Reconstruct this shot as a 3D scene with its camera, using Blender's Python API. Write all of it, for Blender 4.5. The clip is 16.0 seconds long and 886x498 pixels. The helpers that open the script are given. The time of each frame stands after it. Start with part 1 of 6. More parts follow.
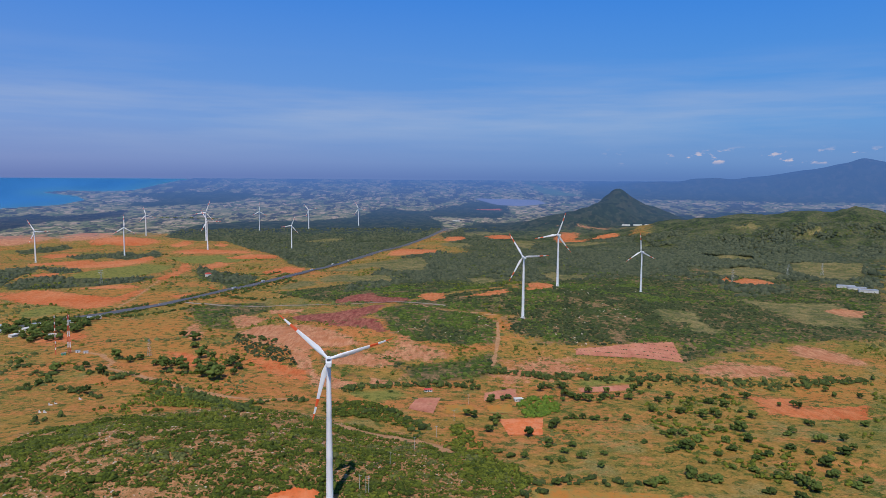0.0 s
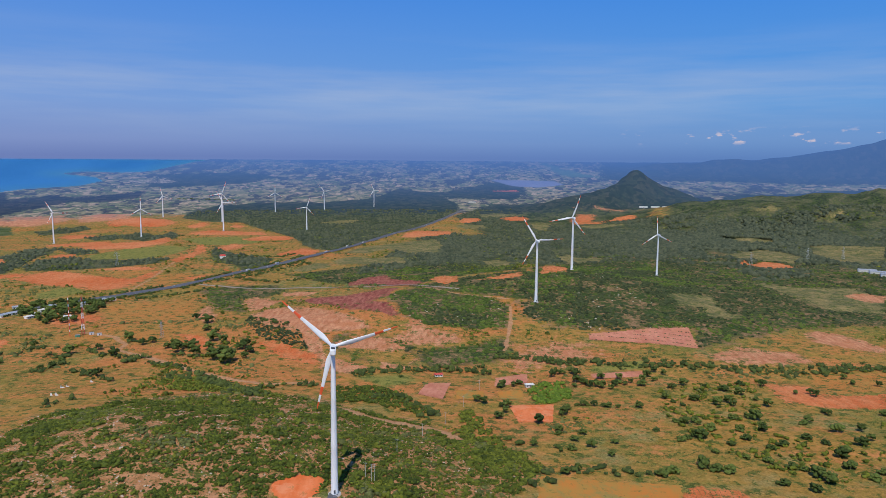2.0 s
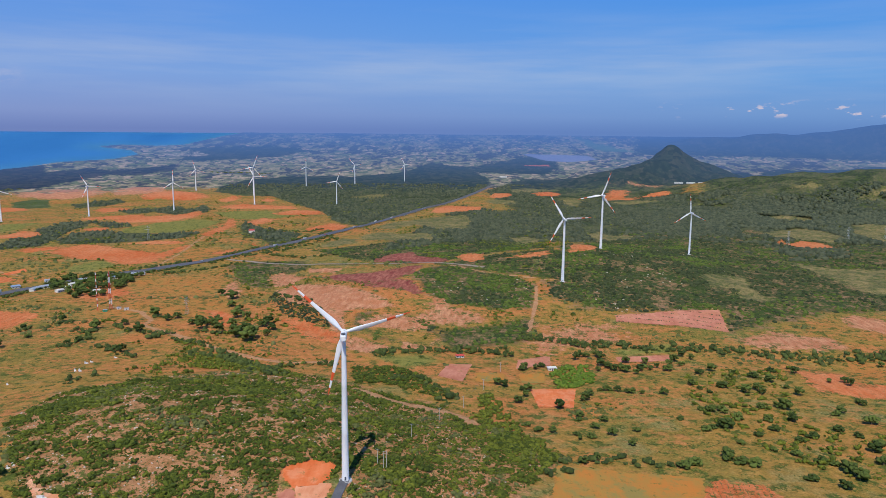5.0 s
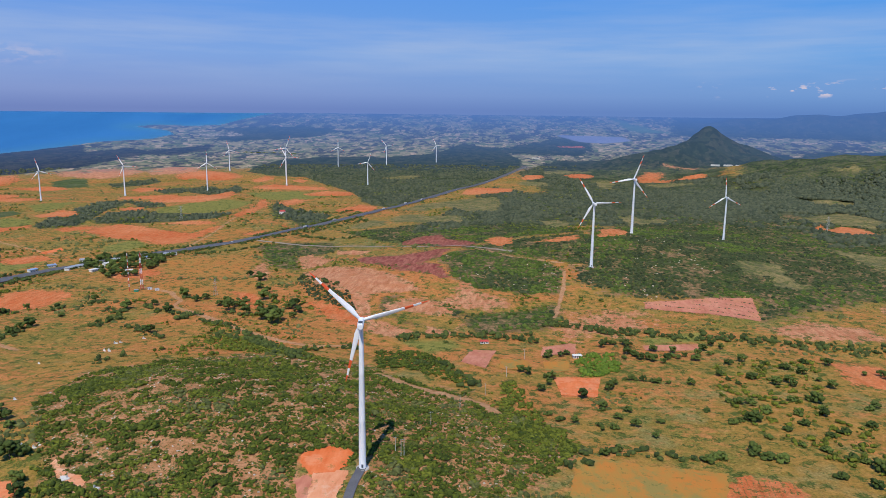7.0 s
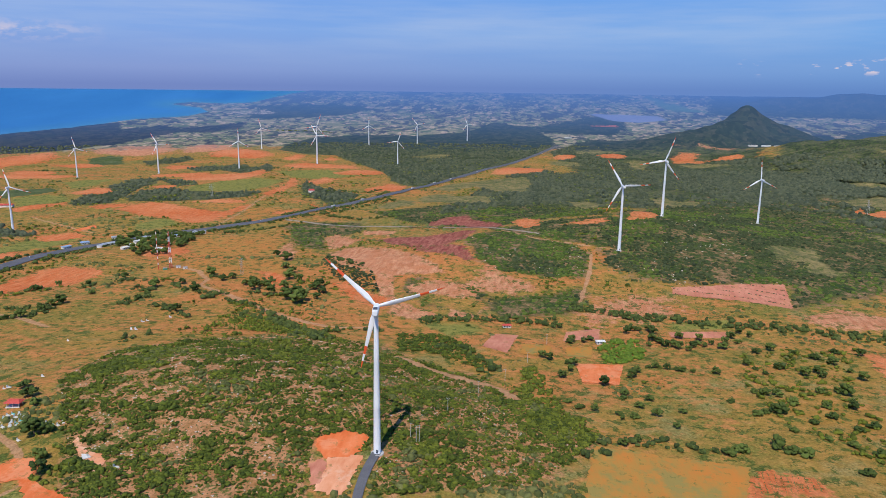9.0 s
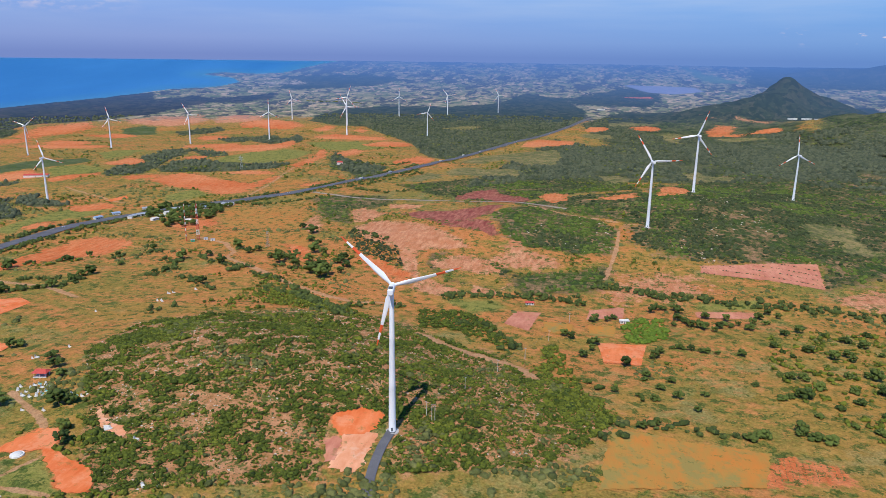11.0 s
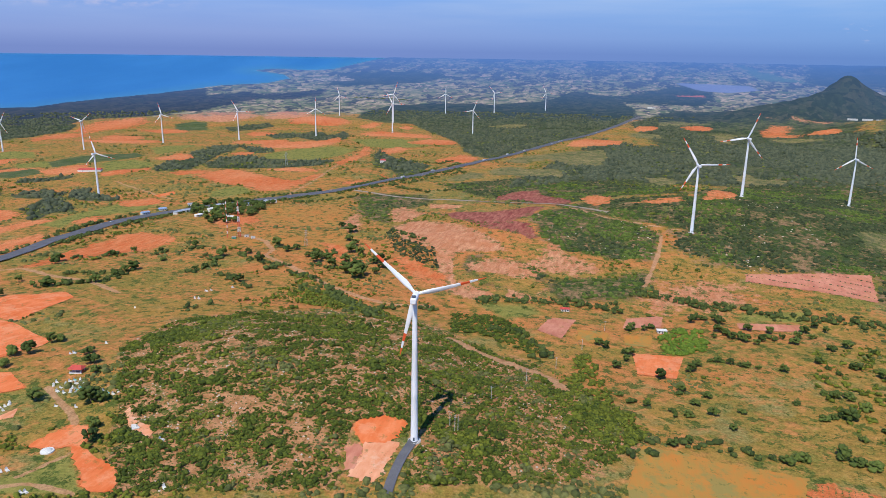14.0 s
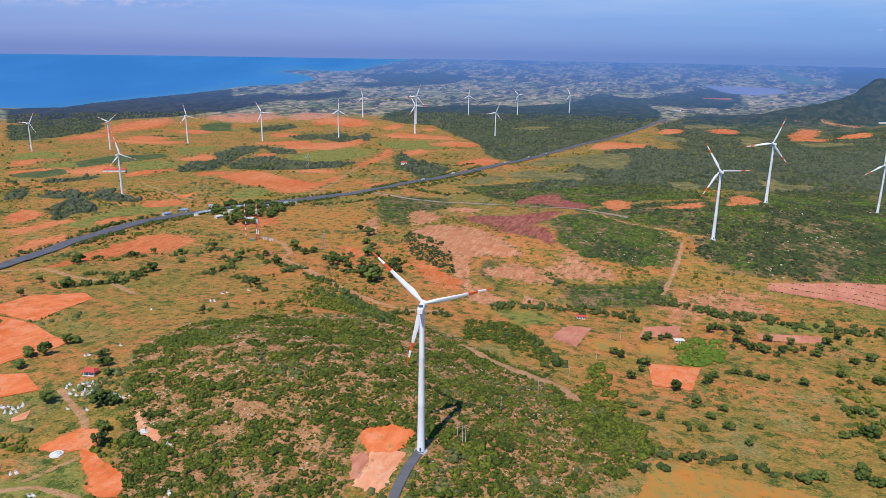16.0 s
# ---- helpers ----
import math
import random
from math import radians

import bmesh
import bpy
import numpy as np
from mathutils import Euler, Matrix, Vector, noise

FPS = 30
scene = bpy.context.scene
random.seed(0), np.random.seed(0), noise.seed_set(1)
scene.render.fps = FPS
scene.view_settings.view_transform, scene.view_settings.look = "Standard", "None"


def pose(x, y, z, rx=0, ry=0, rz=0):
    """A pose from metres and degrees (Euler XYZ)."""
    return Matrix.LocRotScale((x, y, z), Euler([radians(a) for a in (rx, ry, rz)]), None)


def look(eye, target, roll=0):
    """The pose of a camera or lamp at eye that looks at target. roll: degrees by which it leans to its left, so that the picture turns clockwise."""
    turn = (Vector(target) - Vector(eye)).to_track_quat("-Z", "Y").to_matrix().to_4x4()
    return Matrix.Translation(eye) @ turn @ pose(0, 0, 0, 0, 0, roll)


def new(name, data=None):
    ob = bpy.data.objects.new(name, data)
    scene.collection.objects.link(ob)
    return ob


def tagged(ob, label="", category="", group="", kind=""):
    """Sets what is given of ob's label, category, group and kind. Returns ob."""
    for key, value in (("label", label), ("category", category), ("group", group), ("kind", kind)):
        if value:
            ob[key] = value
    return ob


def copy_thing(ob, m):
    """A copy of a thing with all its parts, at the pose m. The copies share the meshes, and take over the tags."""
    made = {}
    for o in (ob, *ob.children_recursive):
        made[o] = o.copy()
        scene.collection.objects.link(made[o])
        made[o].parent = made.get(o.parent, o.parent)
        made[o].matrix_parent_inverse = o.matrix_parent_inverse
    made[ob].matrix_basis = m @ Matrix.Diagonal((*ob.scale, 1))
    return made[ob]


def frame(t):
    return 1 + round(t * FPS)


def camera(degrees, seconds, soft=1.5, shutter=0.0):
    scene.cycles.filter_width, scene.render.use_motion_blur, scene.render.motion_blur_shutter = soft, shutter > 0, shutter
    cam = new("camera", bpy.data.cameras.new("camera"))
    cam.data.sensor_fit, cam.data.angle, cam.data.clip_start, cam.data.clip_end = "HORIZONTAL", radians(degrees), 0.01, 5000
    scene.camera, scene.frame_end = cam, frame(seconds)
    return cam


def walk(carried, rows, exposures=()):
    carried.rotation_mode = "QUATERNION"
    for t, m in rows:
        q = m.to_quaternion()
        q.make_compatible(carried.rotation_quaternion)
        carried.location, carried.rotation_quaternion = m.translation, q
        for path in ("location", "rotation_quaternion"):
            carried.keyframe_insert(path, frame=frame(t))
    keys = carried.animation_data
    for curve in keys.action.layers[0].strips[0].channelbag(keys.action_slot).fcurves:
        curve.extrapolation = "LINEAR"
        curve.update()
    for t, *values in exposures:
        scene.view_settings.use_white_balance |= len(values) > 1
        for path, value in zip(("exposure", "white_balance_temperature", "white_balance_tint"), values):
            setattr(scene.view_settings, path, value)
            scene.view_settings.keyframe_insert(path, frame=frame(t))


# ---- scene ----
# camera
cam = camera(63.85, 16.0, soft=0.75)
PATH = [
    (0, (0.13, 0.02, 192.25), (0.132, 99.513, 182.191), 0.46),
    (0.5, (0.77, 2.51, 192.94), (0.254, 101.927, 182.151), 0.48),
    (1, (2.38, 4.18, 193.42), (1.284, 103.523, 181.992), 0.51),
    (1.5, (4.45, 6.26, 193.96), (2.717, 105.514, 181.925), 0.48),
    (2, (5.93, 9.03, 194.40), (3.602, 108.187, 181.668), 0.46),
    (2.5, (7.51, 11.35, 194.87), (4.571, 110.412, 181.507), 0.48),
    (3, (9.14, 13.67, 195.37), (5.588, 112.631, 181.402), 0.51),
    (3.5, (10.54, 16.01, 195.96), (6.427, 114.863, 181.399), 0.53),
    (4, (12.08, 18.66, 196.83), (7.258, 117.384, 181.666), 0.54),
    (6.5, (20.50, 28.71, 200.85), (10.242, 126.453, 182.392), 0.63),
    (7, (22.23, 30.57, 201.67), (10.925, 128.065, 182.507), 0.65),
    (7.5, (24.42, 32.33, 202.55), (11.989, 129.531, 182.610), 0.67),
    (8, (26.17, 34.11, 203.39), (12.678, 131.005, 182.692), 0.67),
    (8.5, (27.95, 35.79, 204.38), (13.415, 132.390, 182.998), 0.71),
    (9, (29.54, 37.57, 205.01), (13.965, 133.827, 182.828), 0.74),
    (11.5, (37.42, 46.35, 209.07), (16.804, 140.516, 182.454), 0.83),
    (12, (38.89, 48.27, 209.89), (17.234, 142.158, 183.136), 0.86),
    (12.5, (40.36, 49.86, 210.54), (17.668, 143.512, 183.821), 0.87),
    (13, (41.89, 51.60, 211.38), (18.078, 144.980, 184.676), 0.87),
    (13.5, (43.43, 53.02, 212.18), (18.531, 146.119, 185.481), 0.87),
    (14, (45.08, 54.80, 213.14), (19.208, 147.631, 186.425), 0.90),
    (14.5, (46.74, 56.51, 214.13), (19.968, 149.081, 187.416), 0.91),
    (15, (48.15, 58.05, 214.79), (20.671, 150.431, 188.129), 0.92),
    (15.5, (49.73, 59.96, 215.55), (21.437, 152.091, 188.887), 0.94),
    (16, (51.31, 61.94, 216.42), (22.269, 153.843, 189.763), 0.97),
]
walk(cam, [(t, look(eye, target, roll)) for t, eye, target, roll in PATH], exposures=[(0, -0.03), (4, 0.06), (9, 0.2), (12.5, 0.33), (16, 0.33)])

from mathutils.geometry import delaunay_2d_cdt

# ---- world, sun ----
SUN_AZ, SUN_EL = 186.5, 57.0  # azimuth clockwise from +y, degrees
world = bpy.data.worlds.new("sky")
scene.world = world
world.use_nodes = True
wt = world.node_tree
wt.nodes.clear()


def wnode(kind, **kw):
    n = wt.nodes.new(kind)
    for k, v in kw.items():
        n.inputs[k].default_value = v
    return n


sky = wt.nodes.new("ShaderNodeTexSky")
sky.sky_type = "NISHITA"
sky.sun_disc = False
sky.sun_elevation, sky.sun_rotation = radians(SUN_EL), radians(SUN_AZ)
sky.altitude, sky.air_density, sky.dust_density, sky.ozone_density = 200, 1.0, 0.6, 4.0
coord = wt.nodes.new("ShaderNodeTexCoord")
sep = wt.nodes.new("ShaderNodeSeparateXYZ")
wt.links.new(coord.outputs["Generated"], sep.inputs[0])
# a band of thick blue air low over the land and sea
band = wt.nodes.new("ShaderNodeValToRGB")
band.color_ramp.interpolation = "EASE"
els = band.color_ramp.elements
els[0].position, els[0].color = 0.0, (0.30, 0.44, 0.92, 1)
els[1].position, els[1].color = 0.42, (0.34, 0.86, 1.35, 1)
for p, c in ((0.03, (0.42, 0.56, 0.98, 1)), (0.09, (0.55, 0.74, 1.15, 1)), (0.2, (0.50, 0.86, 1.30, 1))):
    e = els.new(p)
    e.color = c
wt.links.new(sep.outputs["Z"], band.inputs[0])
tint = wt.nodes.new("ShaderNodeMix")
tint.data_type, tint.blend_type = "RGBA", "MULTIPLY"
tint.inputs[0].default_value = 1.0
wt.links.new(sky.outputs[0], tint.inputs[6])
wt.links.new(band.outputs[0], tint.inputs[7])
# the low sky: hazy lavender at the horizon, pale above it, deep blue higher up
low = wt.nodes.new("ShaderNodeValToRGB")
le = low.color_ramp.elements
le[0].position, le[0].color = 0.0, (1.15, 2.15, 4.9, 1)
le[1].position, le[1].color = 0.45, (0.5, 2.0, 6.6, 1)
for p, c in ((0.02, (1.55, 2.8, 5.7, 1)), (0.07, (1.5, 3.3, 6.7, 1)), (0.13, (1.0, 2.95, 7.0, 1)), (0.24, (0.45, 2.3, 7.2, 1))):
    q = le.new(p)
    q.color = c
wt.links.new(sep.outputs["Z"], low.inputs[0])
lowf = wnode("ShaderNodeMapRange", **{"From Min": 0.25, "From Max": 0.6, "To Min": 0.9, "To Max": 0.0})
wt.links.new(sep.outputs["Z"], lowf.inputs[0])
blend = wt.nodes.new("ShaderNodeMix")
blend.data_type = "RGBA"
wt.links.new(lowf.outputs[0], blend.inputs[0])
wt.links.new(tint.outputs[2], blend.inputs[6])
side = wnode("ShaderNodeMapRange", **{"From Min": -0.5, "From Max": 0.35})
wt.links.new(sep.outputs["X"], side.inputs[0])
warm = wt.nodes.new("ShaderNodeMix")
warm.data_type = "RGBA"
warm.inputs[6].default_value, warm.inputs[7].default_value = (1.34, 1.02, 1.0, 1), (0.9, 1.0, 1.02, 1)
wt.links.new(side.outputs[0], warm.inputs[0])
hue = wt.nodes.new("ShaderNodeMix")
hue.data_type, hue.blend_type = "RGBA", "MULTIPLY"
hue.inputs[0].default_value = 1.0
wt.links.new(low.outputs[0], hue.inputs[6])
wt.links.new(warm.outputs[2], hue.inputs[7])
wt.links.new(hue.outputs[2], blend.inputs[7])
# thin streaks of high cloud, and small heaps low over the hills
mapping = wt.nodes.new("ShaderNodeMapping")
mapping.inputs["Scale"].default_value = (1.3, 1.3, 15)
mapping.inputs["Rotation"].default_value = (0.0, radians(3), 0)
wt.links.new(coord.outputs["Generated"], mapping.inputs[0])
wisp = wnode("ShaderNodeTexNoise", Scale=1.7, Detail=5.0, Roughness=0.55)
wt.links.new(mapping.outputs[0], wisp.inputs["Vector"])
wr = wnode("ShaderNodeMapRange", **{"From Min": 0.42, "From Max": 0.72, "To Max": 0.55})
wt.links.new(wisp.outputs[0], wr.inputs[0])
wband = wt.nodes.new("ShaderNodeValToRGB")
we = wband.color_ramp.elements
we[0].position, we[0].color = 0.02, (0, 0, 0, 1)
we[1].position, we[1].color = 0.17, (0, 0, 0, 1)
e = we.new(0.085)
e.color = (1, 1, 1, 1)
wt.links.new(sep.outputs["Z"], wband.inputs[0])
wm = wt.nodes.new("ShaderNodeMath")
wm.operation = "MULTIPLY"
wt.links.new(wr.outputs[0], wm.inputs[0])
wt.links.new(wband.outputs[0], wm.inputs[1])
cloud = wt.nodes.new("ShaderNodeMix")
cloud.data_type = "RGBA"
wt.links.new(wm.outputs[0], cloud.inputs[0])
wt.links.new(blend.outputs[2], cloud.inputs[6])
cloud.inputs[7].default_value = (4.5, 5.2, 6.6, 1)
bg = wnode("ShaderNodeBackground", Strength=0.1)
# small sunlit heap clouds low over the mountains
mapping2 = wt.nodes.new("ShaderNodeMapping")
mapping2.inputs["Scale"].default_value = (1, 1, 2.6)
wt.links.new(coord.outputs["Generated"], mapping2.inputs[0])
heap = wnode("ShaderNodeTexNoise", Scale=44.0, Detail=4.0, Roughness=0.55)
wt.links.new(mapping2.outputs[0], heap.inputs["Vector"])
hr = wnode("ShaderNodeMapRange", **{"From Min": 0.585, "From Max": 0.65, "To Max": 0.85})
wt.links.new(heap.outputs[0], hr.inputs[0])
hb = wt.nodes.new("ShaderNodeValToRGB")
he = hb.color_ramp.elements
he[0].position, he[0].color = 0.019, (0, 0, 0, 1)
he[1].position, he[1].color = 0.042, (0, 0, 0, 1)
for p in (0.024, 0.030):
    q = he.new(p)
    q.color = (1, 1, 1, 1)
wt.links.new(sep.outputs["Z"], hb.inputs[0])
hx = wnode("ShaderNodeMapRange", **{"From Min": 0.2, "From Max": 0.27})
wt.links.new(sep.outputs["X"], hx.inputs[0])
hm = wt.nodes.new("ShaderNodeMath")
hm.operation = "MULTIPLY"
wt.links.new(hr.outputs[0], hm.inputs[0])
wt.links.new(hb.outputs[0], hm.inputs[1])
hb2 = wt.nodes.new("ShaderNodeValToRGB")
he2 = hb2.color_ramp.elements
he2[0].position, he2[0].color = 0.045, (0, 0, 0, 1)
he2[1].position, he2[1].color = 0.075, (0, 0, 0, 1)
q = he2.new(0.06)
q.color = (0.6, 0.6, 0.6, 1)
wt.links.new(sep.outputs["Z"], hb2.inputs[0])
hx2 = wnode("ShaderNodeMapRange", **{"From Min": -0.55, "From Max": -0.63})
wt.links.new(sep.outputs["X"], hx2.inputs[0])
west_cloud = wt.nodes.new("ShaderNodeMath")
west_cloud.operation = "MULTIPLY"
wt.links.new(hb2.outputs[0], west_cloud.inputs[0])
wt.links.new(hx2.outputs[0], west_cloud.inputs[1])
west_heap = wnode("ShaderNodeMapRange", **{"From Min": 0.44, "From Max": 0.62})
wt.links.new(heap.outputs[0], west_heap.inputs[0])
west_cloud2 = wt.nodes.new("ShaderNodeMath")
west_cloud2.operation = "MULTIPLY"
wt.links.new(west_cloud.outputs[0], west_cloud2.inputs[0])
wt.links.new(west_heap.outputs[0], west_cloud2.inputs[1])
hm2 = wt.nodes.new("ShaderNodeMath")
hm2.operation = "MULTIPLY"
wt.links.new(hm.outputs[0], hm2.inputs[0])
wt.links.new(hx.outputs[0], hm2.inputs[1])
heaps = wt.nodes.new("ShaderNodeMix")
heaps.data_type = "RGBA"
both = wt.nodes.new("ShaderNodeMath")
both.operation = "MAXIMUM"
wt.links.new(hm2.outputs[0], both.inputs[0])
wt.links.new(west_cloud2.outputs[0], both.inputs[1])
wt.links.new(both.outputs[0], heaps.inputs[0])
wt.links.new(cloud.outputs[2], heaps.inputs[6])
heaps.inputs[7].default_value = (6.5, 5.6, 6.2, 1)
wt.links.new(heaps.outputs[2], bg.inputs[0])
wout = wt.nodes.new("ShaderNodeOutputWorld")
wt.links.new(bg.outputs[0], wout.inputs[0])

sun_data = bpy.data.lights.new("sun", "SUN")
sun_data.energy, sun_data.angle, sun_data.color = 3.6, radians(0.53), (1.0, 0.94, 0.84)
sun = new("sun", sun_data)
sa, se = radians(SUN_AZ), radians(SUN_EL)
SUNWARD = Vector((math.sin(sa) * math.cos(se), math.cos(sa) * math.cos(se), math.sin(se)))
sun.matrix_world = look(SUNWARD * 900 + Vector((0, 600, 0)), (0, 600, 0))
scene.view_settings.exposure = 0.0


# ---- materials ----
class Nodes:
    """Short calls for building a material's node tree."""

    def __init__(self, name):
        self.mat = bpy.data.materials.new(name)
        self.mat.use_nodes = True
        self.t = self.mat.node_tree
        self.t.nodes.clear()
        self.out = self.t.nodes.new("ShaderNodeOutputMaterial")
        self.pos = None

    def put(self, socket, v):
        if isinstance(v, bpy.types.NodeSocket):
            self.t.links.new(v, socket)
        elif isinstance(v, tuple) and len(v) == 3 and socket.type == "RGBA":
            socket.default_value = (*v, 1)
        else:
            socket.default_value = v

    def where(self):
        if self.pos is None:
            self.pos = self.t.nodes.new("ShaderNodeNewGeometry").outputs["Position"]
        return self.pos

    def local(self):
        return self.t.nodes.new("ShaderNodeTexCoord").outputs["Object"]

    def scaled(self, vec, s):
        n = self.t.nodes.new("ShaderNodeMapping")
        self.put(n.inputs[0], vec)
        n.inputs["Scale"].default_value = s
        return n.outputs[0]

    def noise(self, size, detail=3.0, rough=0.55, vec=None, warp=0.0):
        n = self.t.nodes.new("ShaderNodeTexNoise")
        self.put(n.inputs["Vector"], vec or self.where())
        n.inputs["Scale"].default_value = 1.0 / size
        n.inputs["Detail"].default_value = detail
        n.inputs["Roughness"].default_value = rough
        n.inputs["Distortion"].default_value = warp
        return n.outputs[0]

    def cells(self, size, vec=None, out="Color", feature="F1", random=1.0):
        n = self.t.nodes.new("ShaderNodeTexVoronoi")
        n.feature = feature
        self.put(n.inputs["Vector"], vec or self.where())
        n.inputs["Scale"].default_value = 1.0 / size
        n.inputs["Randomness"].default_value = random
        return n.outputs[out]

    def math(self, op, a, b=0.0):
        n = self.t.nodes.new("ShaderNodeMath")
        n.operation = op
        self.put(n.inputs[0], a)
        self.put(n.inputs[1], b)
        return n.outputs[0]

    def range(self, v, a, b, c=0.0, d=1.0):
        n = self.t.nodes.new("ShaderNodeMapRange")
        self.put(n.inputs[0], v)
        for i, q in enumerate((a, b, c, d)):
            n.inputs[i + 1].default_value = q
        return n.outputs[0]

    def mix(self, f, a, b, blend="MIX"):
        n = self.t.nodes.new("ShaderNodeMix")
        n.data_type, n.blend_type = "RGBA", blend
        self.put(n.inputs[0], f)
        self.put(n.inputs[6], a)
        self.put(n.inputs[7], b)
        return n.outputs[2]

    def attr(self, name):
        n = self.t.nodes.new("ShaderNodeAttribute")
        n.attribute_name = name
        return n.outputs["Fac"]

    def island(self):
        return self.t.nodes.new("ShaderNodeNewGeometry").outputs["Random Per Island"]

    def random(self):
        return self.t.nodes.new("ShaderNodeObjectInfo").outputs["Random"]

    def done(self, color, rough=0.9, metal=0.0, bump=None, height=0.1, spec=0.3, glow=None, power=0.0, through_light=0.0):
        b = self.t.nodes.new("ShaderNodeBsdfPrincipled")
        self.put(b.inputs["Base Color"], color)
        self.put(b.inputs["Roughness"], rough)
        self.put(b.inputs["Metallic"], metal)
        self.put(b.inputs["Specular IOR Level"], spec)
        if bump is not None:
            n = self.t.nodes.new("ShaderNodeBump")
            self.put(n.inputs["Height"], bump)
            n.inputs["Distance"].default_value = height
            self.put(b.inputs["Normal"], n.outputs[0])
        if glow is not None:
            self.put(b.inputs["Emission Color"], glow)
            self.put(b.inputs["Emission Strength"], power)
        self.put(self.out.inputs[0], b.outputs[0])
        return self.mat


def plain(name, color, rough=0.6, metal=0.0, vary=0.15, size=0.5, spec=0.4):
    """Paint, metal or masonry with blotches and fine grain."""
    n = Nodes(name)
    v = n.local()
    a = n.noise(size, 4, vec=v)
    b = n.noise(size / 9, 2, vec=v)
    f = n.math("ADD", n.math("MULTIPLY", a, 0.7), n.math("MULTIPLY", b, 0.3))
    dark = tuple(c * (1 - vary) for c in color)
    light = tuple(min(1.0, c * (1 + vary * 0.6)) for c in color)
    return n.done(n.mix(n.range(f, 0.3, 0.7), dark, light), rough, metal, b, 0.01, spec)


def far_colour(n):
    """The plain some kilometres off: a patchwork of small fields, woods and villages."""
    v = n.scaled(n.where(), (1.0, 0.45, 0.45))
    cell = n.t.nodes.new("ShaderNodeSeparateColor")
    n.put(cell.inputs[0], n.cells(17, n.scaled(n.where(), (0.6, 0.55, 0.55))))
    big, mid, spot = n.noise(300, 5, 0.65, v), n.noise(60, 5, 0.7, v), n.noise(12, 3, 0.6, v)
    woods = n.mix(n.range(spot, 0.35, 0.65), (0.04, 0.04, 0.05), (0.08, 0.088, 0.068))
    strip = n.noise(34, 6, 0.8, n.scaled(n.where(), (0.38, 0.8, 0.8)))
    field = n.mix(n.range(n.math("ADD", n.math("MULTIPLY", strip, 0.75), n.math("MULTIPLY", cell.outputs[0], 0.25)), 0.38, 0.62), (0.10, 0.135, 0.06), (0.33, 0.28, 0.16))
    field = n.mix(n.range(n.math("ADD", n.math("MULTIPLY", cell.outputs[1], 0.4), n.math("MULTIPLY", spot, 0.6)), 0.60, 0.66), field, (0.46, 0.34, 0.23))
    field = n.mix(n.range(n.math("ADD", n.math("MULTIPLY", cell.outputs[2], 0.3), n.math("MULTIPLY", strip, 0.7)), 0.56, 0.62), field, woods)
    col = n.mix(n.range(n.math("ADD", n.math("ADD", n.math("MULTIPLY", big, 0.4), n.math("MULTIPLY", n.attr("haze_tint"), 0.05)), n.math("MULTIPLY", mid, 0.6)), 0.535, 0.59), field, woods)
    for name, c, few in (("wood", (0.028, 0.045, 0.028), 0.2), ("coast", (0.025, 0.032, 0.035), 0.2), ("sand", (0.50, 0.40, 0.30), -2.4), ("red", (0.48, 0.14, 0.09), -1.6), ("pink", (0.50, 0.22, 0.14), -2.3), ("orange", (0.54, 0.19, 0.08), -1.6), ("green", (0.10, 0.18, 0.11), 0.0), ("lake", (0.22, 0.25, 0.40), 0.6)):
        m = n.math("ADD", n.math("ADD", n.attr(name), few), n.math("MULTIPLY", n.math("SUBTRACT", n.math("ADD", n.math("MULTIPLY", mid, 0.5), n.math("MULTIPLY", spot, 0.5)), 0.5), 5.0 if name != "lake" else 0.8))
        col = n.mix(n.range(m, -0.3, 0.3, 0, 0.9), col, c)
    return col


